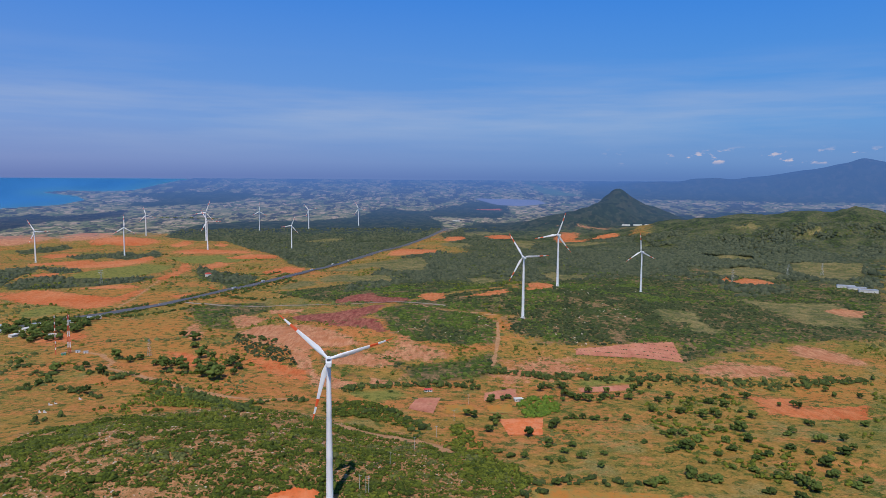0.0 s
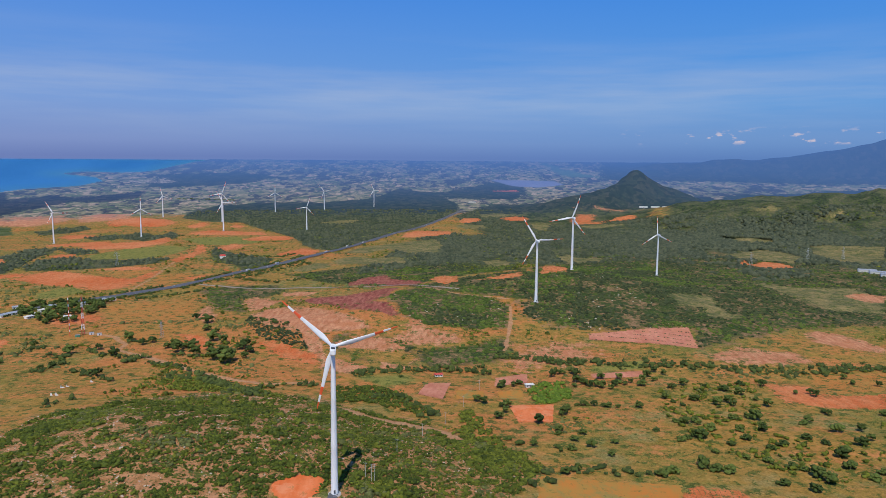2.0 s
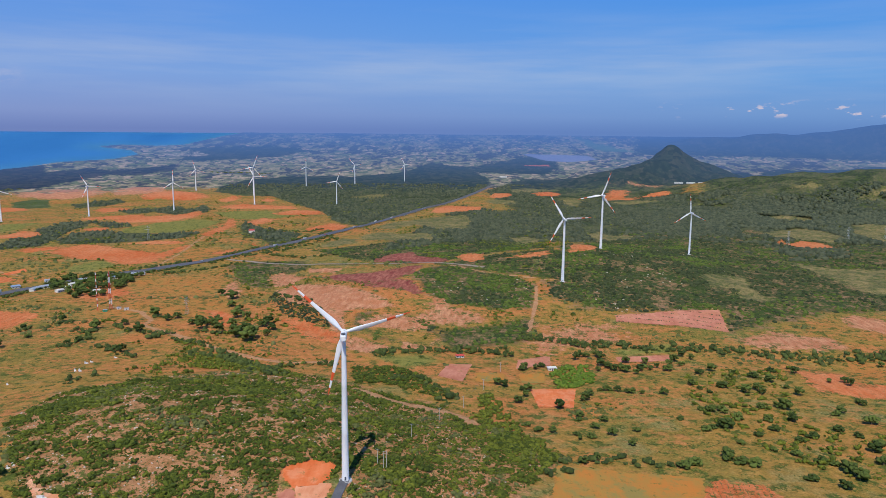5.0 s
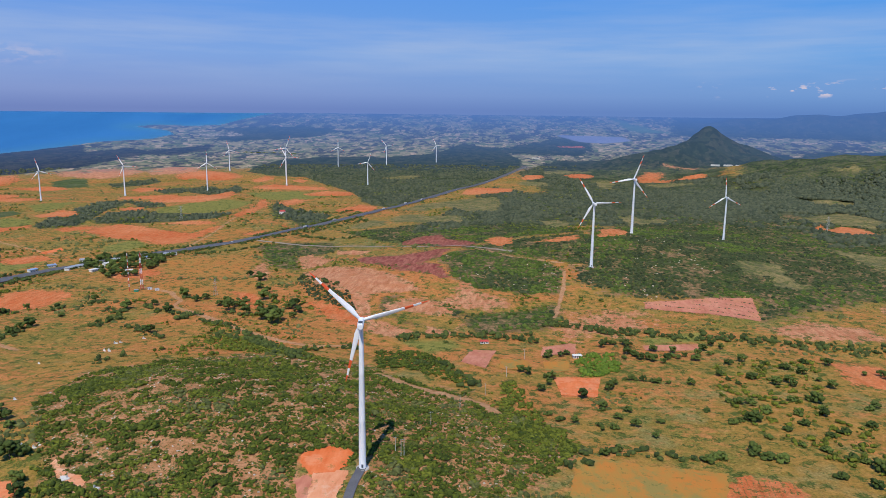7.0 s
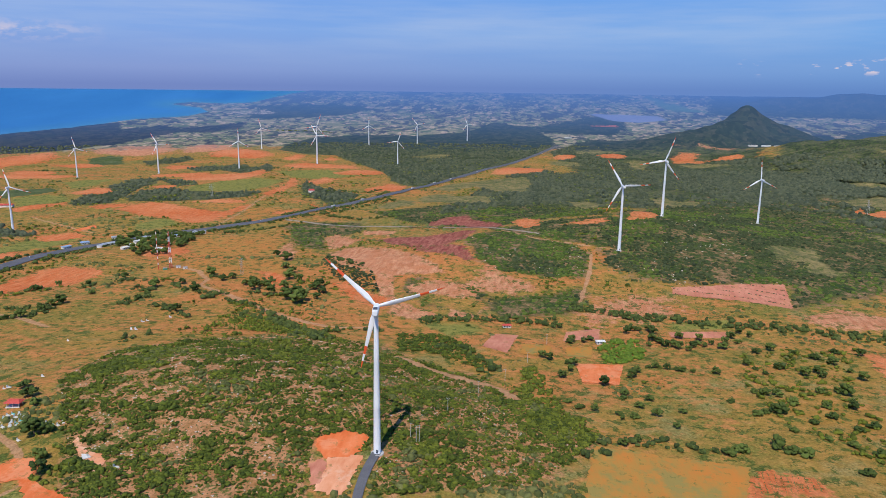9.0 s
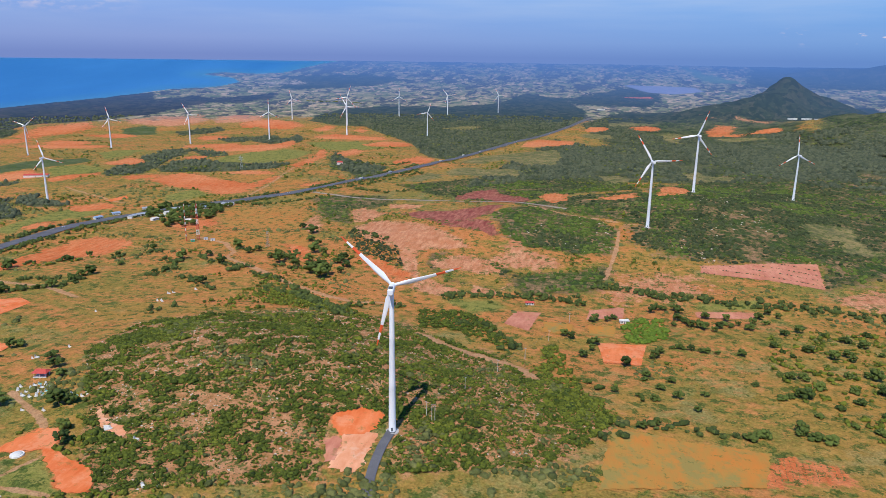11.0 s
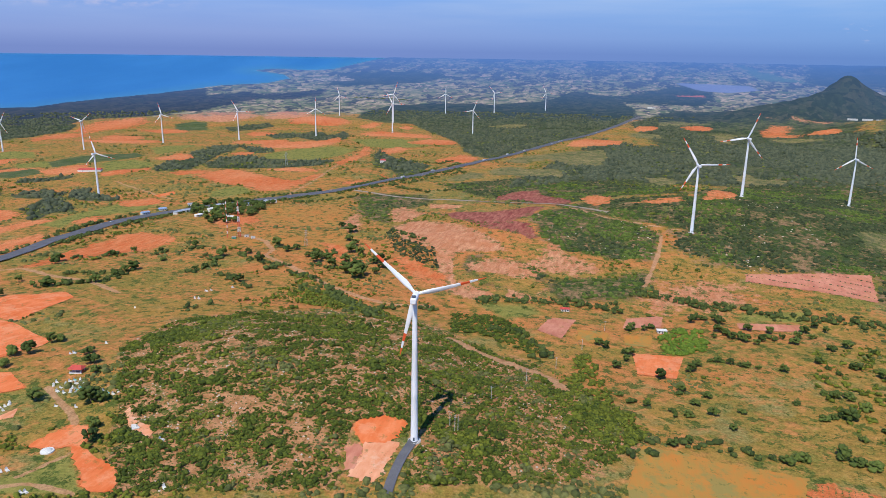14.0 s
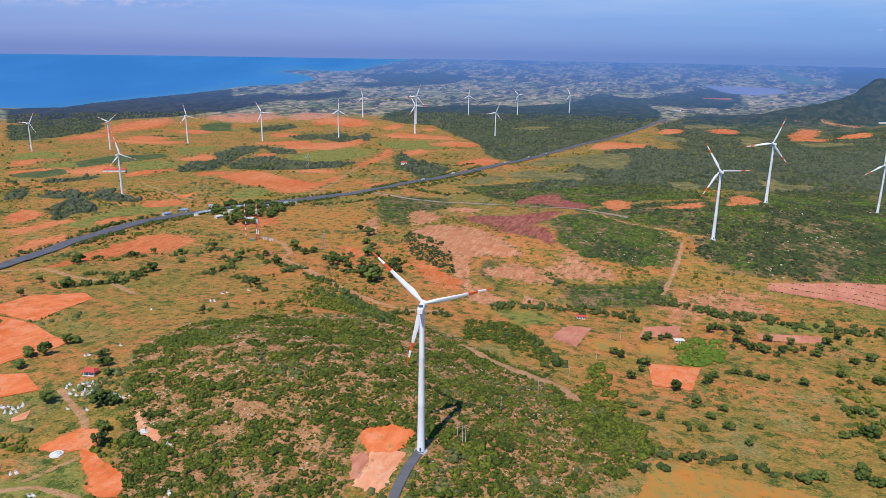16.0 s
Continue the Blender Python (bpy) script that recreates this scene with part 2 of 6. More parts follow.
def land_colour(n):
    """Grass, scrub floor, bare soil and crops, and the height of their fine relief."""
    big, mid, small, fine = n.noise(170, 4), n.noise(34, 4, 0.6), n.noise(7, 4, 0.65), n.noise(1.6, 2, 0.6)
    rag = n.math("ADD", n.math("MULTIPLY", mid, 0.55), n.math("MULTIPLY", small, 0.45))
    ragged = n.math("MULTIPLY", n.math("SUBTRACT", rag, 0.5), 5.0)

    def cover(base, name, colour, soft=0.16, amount=1.0):
        m = n.math("ADD", n.attr(name), ragged)
        return n.mix(n.range(m, -soft, soft, 0.0, amount), base, colour)

    # grass: olive, straw and grey-green tufts, with red soil showing between
    olive = n.mix(n.range(fine, 0.3, 0.7), (0.145, 0.135, 0.024), (0.29, 0.24, 0.055))
    straw = n.mix(n.range(small, 0.3, 0.7), (0.36, 0.175, 0.032), (0.46, 0.265, 0.07))
    grey = n.mix(n.range(fine, 0.35, 0.65), (0.20, 0.195, 0.065), (0.35, 0.32, 0.14))
    grass = n.mix(n.range(n.math("ADD", big, n.math("MULTIPLY", small, 0.7)), 0.66, 0.94), olive, straw)
    grass = n.mix(n.range(n.math("SUBTRACT", n.noise(48, 5, 0.65), n.math("MULTIPLY", n.attr("west"), 1.3)), 0.54, 0.64, 0, 0.5), grass, grey)
    soil_dry = n.mix(n.range(small, 0.3, 0.7), (0.52, 0.15, 0.042), (0.62, 0.25, 0.085))
    showing = n.math("ADD", n.math("ADD", n.math("MULTIPLY", n.noise(80, 5, 0.68, n.scaled(n.where(), (0.6, 1.15, 1.0)), 0.5), 0.6), n.math("MULTIPLY", small, 0.4)), n.attr("west"))
    base = n.mix(n.range(showing, 0.478, 0.575, 0, 0.88), grass, soil_dry)
    weeds = n.mix(n.range(fine, 0.3, 0.7), (0.05, 0.085, 0.014), (0.12, 0.15, 0.03))
    base = n.mix(n.range(n.noise(20, 5, 0.72, n.scaled(n.where(), (0.7, 1.1, 1.0))), 0.57, 0.66, 0, 0.42), base, weeds)
    base = cover(base, "lime", n.mix(n.range(small, 0.3, 0.7), (0.20, 0.20, 0.04), (0.32, 0.27, 0.07)), 0.4)
    base = cover(base, "ochre", n.mix(n.range(rag, 0.40, 0.60), (0.55, 0.20, 0.05), (0.44, 0.235, 0.06)), 0.3)
    floor = n.mix(n.range(small, 0.36, 0.60), (0.36, 0.165, 0.06), (0.56, 0.27, 0.13))
    floor = n.mix(n.range(fine, 0.56, 0.64), floor, (0.055, 0.085, 0.018))
    base = cover(base, "scrub", floor, 0.3)
    base = cover(base, "wood", n.mix(n.range(n.noise(70, 5, 0.7), 0.46, 0.56), n.mix(n.range(small, 0.40, 0.68), (0.026, 0.042, 0.02), (0.09, 0.10, 0.047)), n.mix(n.range(small, 0.4, 0.6), (0.17, 0.15, 0.075), (0.075, 0.09, 0.04))), 0.3)
    base = cover(base, "low", n.mix(n.range(n.math("ADD", n.math("MULTIPLY", small, 0.6), n.math("MULTIPLY", mid, 0.4)), 0.47, 0.60), (0.045, 0.075, 0.02), (0.34, 0.19, 0.10)), 0.3)
    base = cover(base, "dim", n.mix(n.range(mid, 0.35, 0.65), (0.07, 0.10, 0.035), (0.13, 0.145, 0.06)))
    base = cover(base, "tan", n.mix(n.range(rag, 0.40, 0.60), (0.12, 0.125, 0.05), (0.34, 0.25, 0.10)), 0.5)
    base = cover(base, "coast", n.mix(n.range(mid, 0.35, 0.65), (0.03, 0.035, 0.04), (0.07, 0.07, 0.06)), 0.3)
    streak = n.noise(5, 4, 0.6, n.scaled(n.where(), (1.0, 0.25, 1.0)))
    pink = n.mix(n.range(streak, 0.36, 0.64), (0.50, 0.185, 0.085), (0.67, 0.32, 0.165))
    pink = n.mix(n.range(mid, 0.54, 0.64, 0, 0.6), pink, (0.55, 0.20, 0.085))
    base = cover(base, "pink", pink)
    base = cover(base, "red", n.mix(n.range(streak, 0.36, 0.64), (0.24, 0.055, 0.042), (0.44, 0.16, 0.105)))
    orange = n.mix(n.range(n.math("ADD", n.math("MULTIPLY", big, 0.45), n.math("MULTIPLY", streak, 0.55)), 0.38, 0.62), (0.60, 0.135, 0.036), (0.71, 0.27, 0.11))
    base = cover(base, "orange", orange)
    edge = n.math("MAXIMUM", n.math("MAXIMUM", n.attr("orange"), n.attr("pink")), n.attr("red"))
    sparse = n.math("MULTIPLY", n.range(edge, 0.5, 1.8, 1, 0.0), n.range(n.noise(10, 5, 0.75), 0.53, 0.58, 0, 0.9))
    base = n.mix(sparse, base, weeds)
    track = n.mix(n.range(small, 0.3, 0.7), (0.47, 0.22, 0.10), (0.58, 0.33, 0.18))
    base = cover(base, "track", track, 0.2, 0.85)
    mottle = n.math("ADD", n.math("MULTIPLY", n.noise(2.2, 4, 0.75), 0.65), n.math("MULTIPLY", n.noise(11, 4, 0.7), 0.35))
    base = n.mix(n.range(mottle, 0.40, 0.50, 0.5, 0.0), base, n.mix(1.0, base, (0.42, 0.50, 0.42), "MULTIPLY"))
    far = n.math("ADD", n.attr("far"), n.math("MULTIPLY", n.math("SUBTRACT", mid, 0.5), 1.2))
    base = n.mix(n.range(far, 0.4, 0.6), base, far_colour(n))
    base = n.mix(n.range(fine, 0.25, 0.75), n.mix(1.0, base, (0.72, 0.72, 0.72), "MULTIPLY"), base)
    return base, n.math("ADD", small, n.math("MULTIPLY", fine, 0.35))


def ground_material():
    n = Nodes("dry grass, scrub floor and red soil")
    base, relief = land_colour(n)
    return n.done(base, 0.95, 0, relief, 1.6, 0.1)


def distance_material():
    """The same plain, with blue distance haze painted into its colour and glow."""
    n = Nodes("far plain with painted blue haze")
    haze_tint = n.attr("haze_tint")
    # haze is a blue tint plus emission, both growing with distance
    col = n.mix(n.range(haze_tint, 0, 1, 0.0, 0.85), land_colour(n)[0], (0.018, 0.032, 0.07))
    return n.done(col, 0.95, 0, None, 3.0, 0.0, (0.095, 0.235, 0.62), n.math("MULTIPLY", haze_tint, 0.55))


def sea_material():
    n = Nodes("deep blue sea")
    v = n.scaled(n.where(), (1.0, 0.4, 1.0))
    col = n.mix(n.range(n.noise(260, 4, 0.6, v), 0.35, 0.65), (0.022, 0.135, 0.33), (0.032, 0.165, 0.38))
    col = n.mix(n.range(n.attr("shore"), 0.0, 1.0, 0.6, 0.0), col, (0.06, 0.20, 0.30))
    return n.done(col, 0.4, 0, n.noise(14, 4, 0.6), 0.5, 0.5)


def asphalt_material():
    n = Nodes("worn grey asphalt")
    f = n.math("ADD", n.math("MULTIPLY", n.noise(9, 3), 0.6), n.math("MULTIPLY", n.noise(0.6, 3), 0.4))
    return n.done(n.mix(n.range(f, 0.3, 0.7), (0.075, 0.075, 0.085), (0.14, 0.135, 0.14)), 0.85, 0, f, 0.03, 0.2)


def leaf_material(name, dark, light, per_object=False):
    n = Nodes(name)
    r = n.random() if per_object else n.island()
    f = n.math("ADD", n.math("MULTIPLY", r, 0.55), n.math("MULTIPLY", n.noise(1.1, 3, 0.7), 0.6))
    return n.done(n.mix(n.range(f, 0.22, 0.92), dark, light), 0.8, 0, n.noise(0.5, 2, 0.7), 0.5, 0.12)


def blade_material():
    """White gelcoat with two orange-red bands at the tip, by the distance from the hub."""
    n = Nodes("white blade with orange bands")
    s = n.t.nodes.new("ShaderNodeSeparateXYZ")
    n.put(s.inputs[0], n.local())
    z = s.outputs["Z"]
    inner = n.math("MULTIPLY", n.math("GREATER_THAN", z, 24.5), n.math("LESS_THAN", z, 29.5))
    tip = n.math("GREATER_THAN", z, 34.0)
    white = n.mix(n.range(n.noise(3, 4, vec=n.local()), 0.3, 0.7), (0.74, 0.75, 0.76), (0.82, 0.82, 0.82))
    return n.done(n.mix(n.math("MAXIMUM", inner, tip), white, (0.72, 0.10, 0.03)), 0.4, 0, None, 0.1, 0.4)


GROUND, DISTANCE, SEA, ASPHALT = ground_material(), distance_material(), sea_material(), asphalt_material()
WHITE = plain("white tower paint", (0.78, 0.79, 0.80), 0.45, 0, 0.06, 6.0)
BLADE = blade_material()
DARK = plain("dark grille", (0.08, 0.09, 0.11), 0.6)
CONCRETE = plain("grey concrete", (0.42, 0.40, 0.37), 0.9)
SCRUB = leaf_material("thorn scrub leaves", (0.035, 0.052, 0.007), (0.19, 0.205, 0.026))
SCRUB_DEEP = leaf_material("deep green thorn leaves", (0.022, 0.038, 0.007), (0.125, 0.15, 0.02))
RIDGE = leaf_material("dark ridge scrub leaves", (0.02, 0.034, 0.014), (0.085, 0.10, 0.038))
RIDGE_BRIGHT = leaf_material("bright ridge scrub leaves", (0.035, 0.065, 0.012), (0.13, 0.17, 0.032))
SCRUB_DRY = leaf_material("greyish dry scrub leaves", (0.05, 0.065, 0.018), (0.19, 0.19, 0.06))
WOODS = leaf_material("plantation leaves", (0.036, 0.05, 0.03), (0.115, 0.125, 0.068))
TREE = leaf_material("dark broad leaves", (0.032, 0.054, 0.013), (0.13, 0.165, 0.034), True)
BARK = plain("grey-brown bark", (0.14, 0.10, 0.07), 0.95, 0, 0.4, 0.4)


# ---- shape helpers ----
def part(name, bm, material, parent=None, label=""):
    """Links a bmesh as one mesh object, under a parent if there is one."""
    me = bpy.data.meshes.new(name)
    bm.to_mesh(me)
    bm.free()
    me.materials.append(material)
    ob = new(name, me)
    if parent is not None:
        ob.parent = parent
    if label:
        tagged(ob, label)
    return ob


def thing(name, x=0.0, y=0.0, z=0.0, turn=0.0):
    ob = new(name)
    ob.empty_display_size = 0.5
    ob.matrix_world = pose(x, y, z, 0, 0, turn)
    return ob


def box(bm, cx, cy, cz, w, d, h, turn=0.0, bevel=0.0):
    """A box with its base at cz."""
    made = bmesh.ops.create_cube(bm, size=1.0, matrix=pose(cx, cy, cz + h / 2, 0, 0, turn) @ Matrix.Diagonal((w, d, h, 1)))
    if bevel:
        es = list({e for v in made["verts"] for e in v.link_edges})
        bmesh.ops.bevel(bm, geom=es, offset=bevel, segments=2, affect="EDGES", profile=0.5)
    return bm


def rod(bm, a, b, r1, r2=None, seg=8):
    """A tapered rod from a to b."""
    a, b = Vector(a), Vector(b)
    q = (b - a).to_track_quat("Z", "Y").to_matrix().to_4x4()
    m = Matrix.Translation((a + b) / 2) @ q
    bmesh.ops.create_cone(bm, cap_ends=True, segments=seg, radius1=r1, radius2=r1 if r2 is None else r2, depth=(b - a).length, matrix=m)
    return bm


def smooth(ob, angle=40):
    me = ob.data
    me.polygons.foreach_set("use_smooth", [True] * len(me.polygons))
    if hasattr(me, "set_sharp_from_angle"):
        me.set_sharp_from_angle(angle=radians(angle))
    return ob


# ---- the land: heights ----
def mound(x, y, cx, cy, sx, sy, a, rot=0.0):
    c, s = math.cos(radians(rot)), math.sin(radians(rot))
    u, w = (x - cx) * c + (y - cy) * s, -(x - cx) * s + (y - cy) * c
    return a * np.exp(-((u / sx) ** 2) - (w / sy) ** 2)


def near_height(x, y):
    z=np.interp(y,[-1e4,300,430,560,720,1030,1500,2100,2600,1e4],[-2,-4,-11,-19,-28,-32,-34,-50,-62,-65])
    z=z+np.interp(x,[-1500,-700,-250,100,1e4],[-22,-4,6,0,0])*np.interp(y,[0,900,1500,1e4],[1,1,.7,0])
    z=z+mound(x,y,-195,470,120,95,22)+mound(x,y,-60,430,70,70,9)
    z=z+mound(x,y,150,1160,230,220,46,-15)+mound(x,y,-100,980,120,150,18)
    return z


HILLS = [(842, 3438, 70, 100, 46, 0), (860, 3430, 165, 150, 60, 0), (850, 3400, 330, 230, 46, 0), (600, 3280, 210, 160, 58, 0), (1000, 2820, 330, 330, 72, 0), (1450, 2620, 400, 380, 98, 0), (1980, 2350, 520, 450, 108, 0)]


def flat_far(r):
    """The level plain and the sea beyond 2.8 km, drawn together towards the horizon."""
    s = np.clip((r - 2800) / 2050, 0, 1)
    d = 2800 / np.maximum(1 - s, 1e-3)
    return 205 - r * (270 / d + 0.0065 * s)


def height(x, y):
    x, y = np.asarray(x, float), np.asarray(y, float)
    r = np.hypot(x - 25, y - 35)
    w = np.clip((r - 2300) / 500, 0, 1)
    w = w * w * (3 - 2 * w)
    z = near_height(x, y) * (1 - w) + np.where(r > 2800, flat_far(r), -65.0) * w
    for h in HILLS:
        z = z + mound(x, y, *h)
    # blue mountains on the horizon
    az = np.degrees(np.arctan2(x - 25, y - 35))
    top = np.interp(az, [13, 15, 20.3, 24.2, 27.9, 30.3, 32, 35, 40, 46, 60], [0, 22, 61, 79, 134, 181, 163, 175, 210, 160, 0])
    top = top + np.where(top > 1, (lattice(az * 40, r, 55, 9) - 0.5) * 22, 0)
    return z + top * np.exp(-(((r - 4620) / 150) ** 2))


def lattice(x, y, size, seed=0):
    """Smooth value noise, 0 to 1."""
    u, v = np.asarray(x, float) / size + 1000, np.asarray(y, float) / size + 1000
    i, j = np.floor(u).astype(np.int64), np.floor(v).astype(np.int64)
    fu, fv = u - i, v - j
    fu, fv = fu * fu * (3 - 2 * fu), fv * fv * (3 - 2 * fv)

    def h(a, b):
        k = (a * 374761393 + b * 668265263 + seed * 974711) & 0x7FFFFFFF
        k = ((k ^ (k >> 13)) * 1274126177) & 0x7FFFFFFF
        return ((k ^ (k >> 16)) & 0xFFFF) / 65535.0

    return (h(i, j) * (1 - fu) + h(i + 1, j) * fu) * (1 - fv) + (h(i, j + 1) * (1 - fu) + h(i + 1, j + 1) * fu) * fv


# ---- the land: what covers it ----
COVER = {k: [] for k in ("orange", "pink", "red", "ochre", "lime", "scrub", "wood", "coast", "sand", "green", "low", "lake", "track", "sea", "tan", "dim", "clay")}


def plot(kind, edge, *corners):
    COVER[kind].append((edge, corners))


def inside(x, y, corners):
    """Signed distance to a polygon's edge, positive inside."""
    best, odd = np.full(x.shape, 1e9), np.zeros(x.shape, bool)
    for (ax, ay), (bx, by) in zip(corners, corners[1:] + corners[:1]):
        dx, dy = bx - ax, by - ay
        t = np.clip(((x - ax) * dx + (y - ay) * dy) / max(dx * dx + dy * dy, 1e-9), 0, 1)
        best = np.minimum(best, np.hypot(x - ax - t * dx, y - ay - t * dy))
        cross = (ay > y) != (by > y)
        odd ^= cross & (x < (bx - ax) * (y - ay) / (by - ay if by != ay else 1e-9) + ax)
    return np.where(odd, best, -best)


def along(x, y, line):
    """Distance to a line of points."""
    best = np.full(np.shape(x), 1e9)
    for (ax, ay), (bx, by) in zip(line, line[1:]):
        dx, dy = bx - ax, by - ay
        t = np.clip(((x - ax) * dx + (y - ay) * dy) / (dx * dx + dy * dy), 0, 1)
        best = np.minimum(best, np.hypot(x - ax - t * dx, y - ay - t * dy))
    return best


def cover_at(kind, x, y, metres=False):
    """-1 far outside, 1 well inside; or, in metres, the distance inside."""
    x, y = np.asarray(x, float), np.asarray(y, float)
    out = np.full(x.shape, -1e3 if metres else -2.5)
    for edge, corners in COVER[kind]:
        cx, cy = [c[0] for c in corners], [c[1] for c in corners]
        m = 2.5 * edge + (300 if metres else 0)
        k = (x > min(cx) - m) & (x < max(cx) + m) & (y > min(cy) - m) & (y < max(cy) + m)
        if k.any():
            d = inside(x[k], y[k], corners)
            out[k] = np.maximum(out[k], d if metres else np.clip(d / edge, -2.5, 2.5))
    return out


plot("orange", 3, (-530, 533), (-530, 564), (-488, 591), (-465, 577), (-458, 503), (-507, 512))
plot("orange", 3, (-499, 506), (-458, 500), (-387, 470), (-385, 456), (-396, 416))
plot("orange", 3, (-377, 400), (-360, 406), (-328, 387), (-343, 371))
plot("orange", 5, (-267, 326), (-259, 350), (-248, 353), (-237, 341), (-236, 333), (-203, 322), (-190, 305), (-204, 300), (-226, 319), (-241, 331), (-259, 326))
plot("orange", 5, (-102, 397), (-89, 409), (-75, 410), (-71, 403), (-73, 392), (-76, 386), (-90, 381), (-98, 389))
plot("clay", 5, (-89, 381), (-71, 387), (-71, 373), (-70, 358), (-72, 350), (-87, 352), (-87, 367))
plot("pink", 5, (-98, 375), (-91, 380), (-88, 376), (-85, 359), (-91, 357))
plot("clay", 2, (-311, 351), (-308, 362), (-301, 352), (-307, 347))
plot("clay", 5, (-222, 363), (-212, 363), (-206, 354), (-208, 347), (-221, 355), (-238, 371), (-237, 374))
plot("orange", 8, (-231, 818), (-211, 822), (-167, 788), (-147, 763), (-146, 735), (-183, 753))
plot("pink", 7, (-181, 838), (-165, 850), (-132, 739), (-154, 751))
plot("scrub", 12, (-96, 1013), (-59, 1074), (53, 1011), (75, 974), (65, 895), (29, 884), (-38, 886), (-71, 923))
plot("scrub", 30, (92, 934), (101, 1078), (215, 1515), (492, 1945), (677, 1811), (891, 1414), (630, 992), (478, 958), (290, 836), (309, 915), (172, 894))
plot("wood", 60, (-193, 1314), (-88, 2505), (127, 2088), (441, 2558), (924, 2241), (1352, 2161), (891, 1414), (677, 1811), (265, 1526), (-28, 1490))
plot("pink", 5, (167, 878), (303, 918), (289, 832), (219, 848), (165, 854))
plot("pink", 54, (74, 823), (154, 842), (153, 778), (74, 741))
plot("orange", 2, (51, 616), (91, 620), (84, 572), (56, 570))
plot("pink", 2, (-25, 677), (-1, 683), (-8, 626), (-31, 639))
plot("pink", 3, (44, 705), (77, 722), (74, 691), (41, 675))
plot("pink", 3, (144, 730), (199, 740), (197, 724), (144, 713))
plot("ochre", 4, (43, 656), (67, 664), (65, 634), (45, 631))
plot("ochre", 6, (4, 653), (30, 657), (29, 628), (4, 626))
plot("lime", 10, (-98, 694), (-45, 706), (-34, 685), (-63, 661))
plot("lime", 10, (146, 753), (207, 775), (203, 749), (144, 733))
plot("ochre", 6, (60, 450), (149, 444), (139, 404), (51, 376), (55, 413))
plot("orange", 14.4, (150, 441), (189, 437), (184, 417), (140, 405))
plot("orange", 8, (309, 704), (350, 696), (346, 666), (412, 669), (383, 614), (338, 620), (300, 635))
plot("ochre", 10, (372, 743), (467, 755), (420, 676), (349, 671))
plot("scrub", 14, (-311, 457), (-322, 530), (-283, 573), (-217, 605), (-134, 614), (-52, 564), (0, 531), (64, 470), (49, 428), (22, 390), (-58, 354), (-66, 390), (-103, 399), (-90, 342), (-194, 304), (-227, 348))
plot("low", 14, (-96, 1013), (-59, 1074), (53, 1011), (75, 974), (65, 895), (29, 884), (-38, 886), (-71, 923))
plot("low", 30, (92, 934), (101, 1078), (215, 1515), (492, 1945), (677, 1811), (891, 1414), (630, 992), (478, 958), (290, 836), (309, 915), (172, 894))
plot("lime", 5, (-258, 297), (-246, 303), (-236, 326), (-218, 311), (-204, 300), (-245, 286))
plot("orange", 10, (-1439, 1358), (-1389, 1412), (-1359, 1363), (-1333, 1307), (-1361, 1274), (-1406, 1322))
plot("orange", 10, (-1312, 1231), (-1274, 1282), (-1226, 1305), (-1242, 1251), (-1274, 1203))
plot("orange", 8, (-1199, 1280), (-1184, 1334), (-1167, 1384), (-1105, 1332), (-1071, 1286), (-1089, 1249), (-1144, 1233))
plot("orange", 7, (-1054, 1291), (-1035, 1320), (-996, 1382), (-968, 1340), (-992, 1286), (-1012, 1250))
plot("orange", 7, (-1086, 1505), (-1088, 1612), (-1037, 1591), (-993, 1542), (-995, 1483), (-1055, 1484))
plot("orange", 30, (-1834, 2062), (-1929, 2265), (-1905, 2390), (-1863, 2471), (-1784, 2388), (-1735, 2306), (-1725, 2200), (-1738, 2088), (-1744, 2002))
plot("orange", 12, (-1649, 2174), (-1597, 2220), (-1493, 2232), (-1453, 2169), (-1491, 2109), (-1574, 2129))
plot("orange", 14, (-1616, 1934), (-1610, 2004), (-1493, 1996), (-1438, 1926), (-1488, 1885), (-1539, 1858))
plot("orange", 14, (-1582, 1790), (-1522, 1913), (-1341, 1879), (-1303, 1856), (-1356, 1796), (-1400, 1778), (-1511, 1768))
plot("orange", 25, (-1767, 1815), (-1806, 1994), (-1741, 2024), (-1660, 1934), (-1661, 1818), (-1665, 1725))
plot("orange", 7, (-809, 1043), (-761, 1078), (-709, 1052), (-733, 1020), (-761, 1007))
plot("orange", 3.9, (-775, 1096), (-762, 1139), (-747, 1121), (-758, 1090))
plot("orange", 8, (-910, 1326), (-882, 1375), (-843, 1371), (-825, 1344), (-870, 1300))
plot("orange", 8, (-840, 1301), (-821, 1338), (-786, 1325), (-772, 1265))
plot("lime", 9, (-1520, 1432), (-1516, 1513), (-1443, 1514), (-1360, 1431), (-1397, 1400), (-1452, 1374))
plot("lime", 9, (-1148, 1398), (-1109, 1467), (-1047, 1448), (-1002, 1389), (-1053, 1307))
plot("lime", 9, (-1244, 1702), (-1241, 1772), (-1178, 1815), (-1130, 1669), (-1132, 1580))
plot("lime", 9, (-1322, 1328), (-1283, 1395), (-1209, 1335), (-1268, 1292))
plot("dim", 7, (-1279, 1386), (-1271, 1467), (-1195, 1584), (-1134, 1539), (-1142, 1448), (-1185, 1387), (-1205, 1320))
plot("dim", 7, (-1301, 1242), (-1293, 1285), (-1204, 1287), (-1161, 1244), (-1174, 1187), (-1237, 1177))
plot("wood", 9, (-1130, 1151), (-1124, 1195), (-1096, 1240), (-1062, 1228), (-1058, 1200), (-1081, 1166), (-1114, 1136))
plot("wood", 9, (-1100, 1042), (-1104, 1082), (-1050, 1044), (-1018, 1003), (-1033, 982))
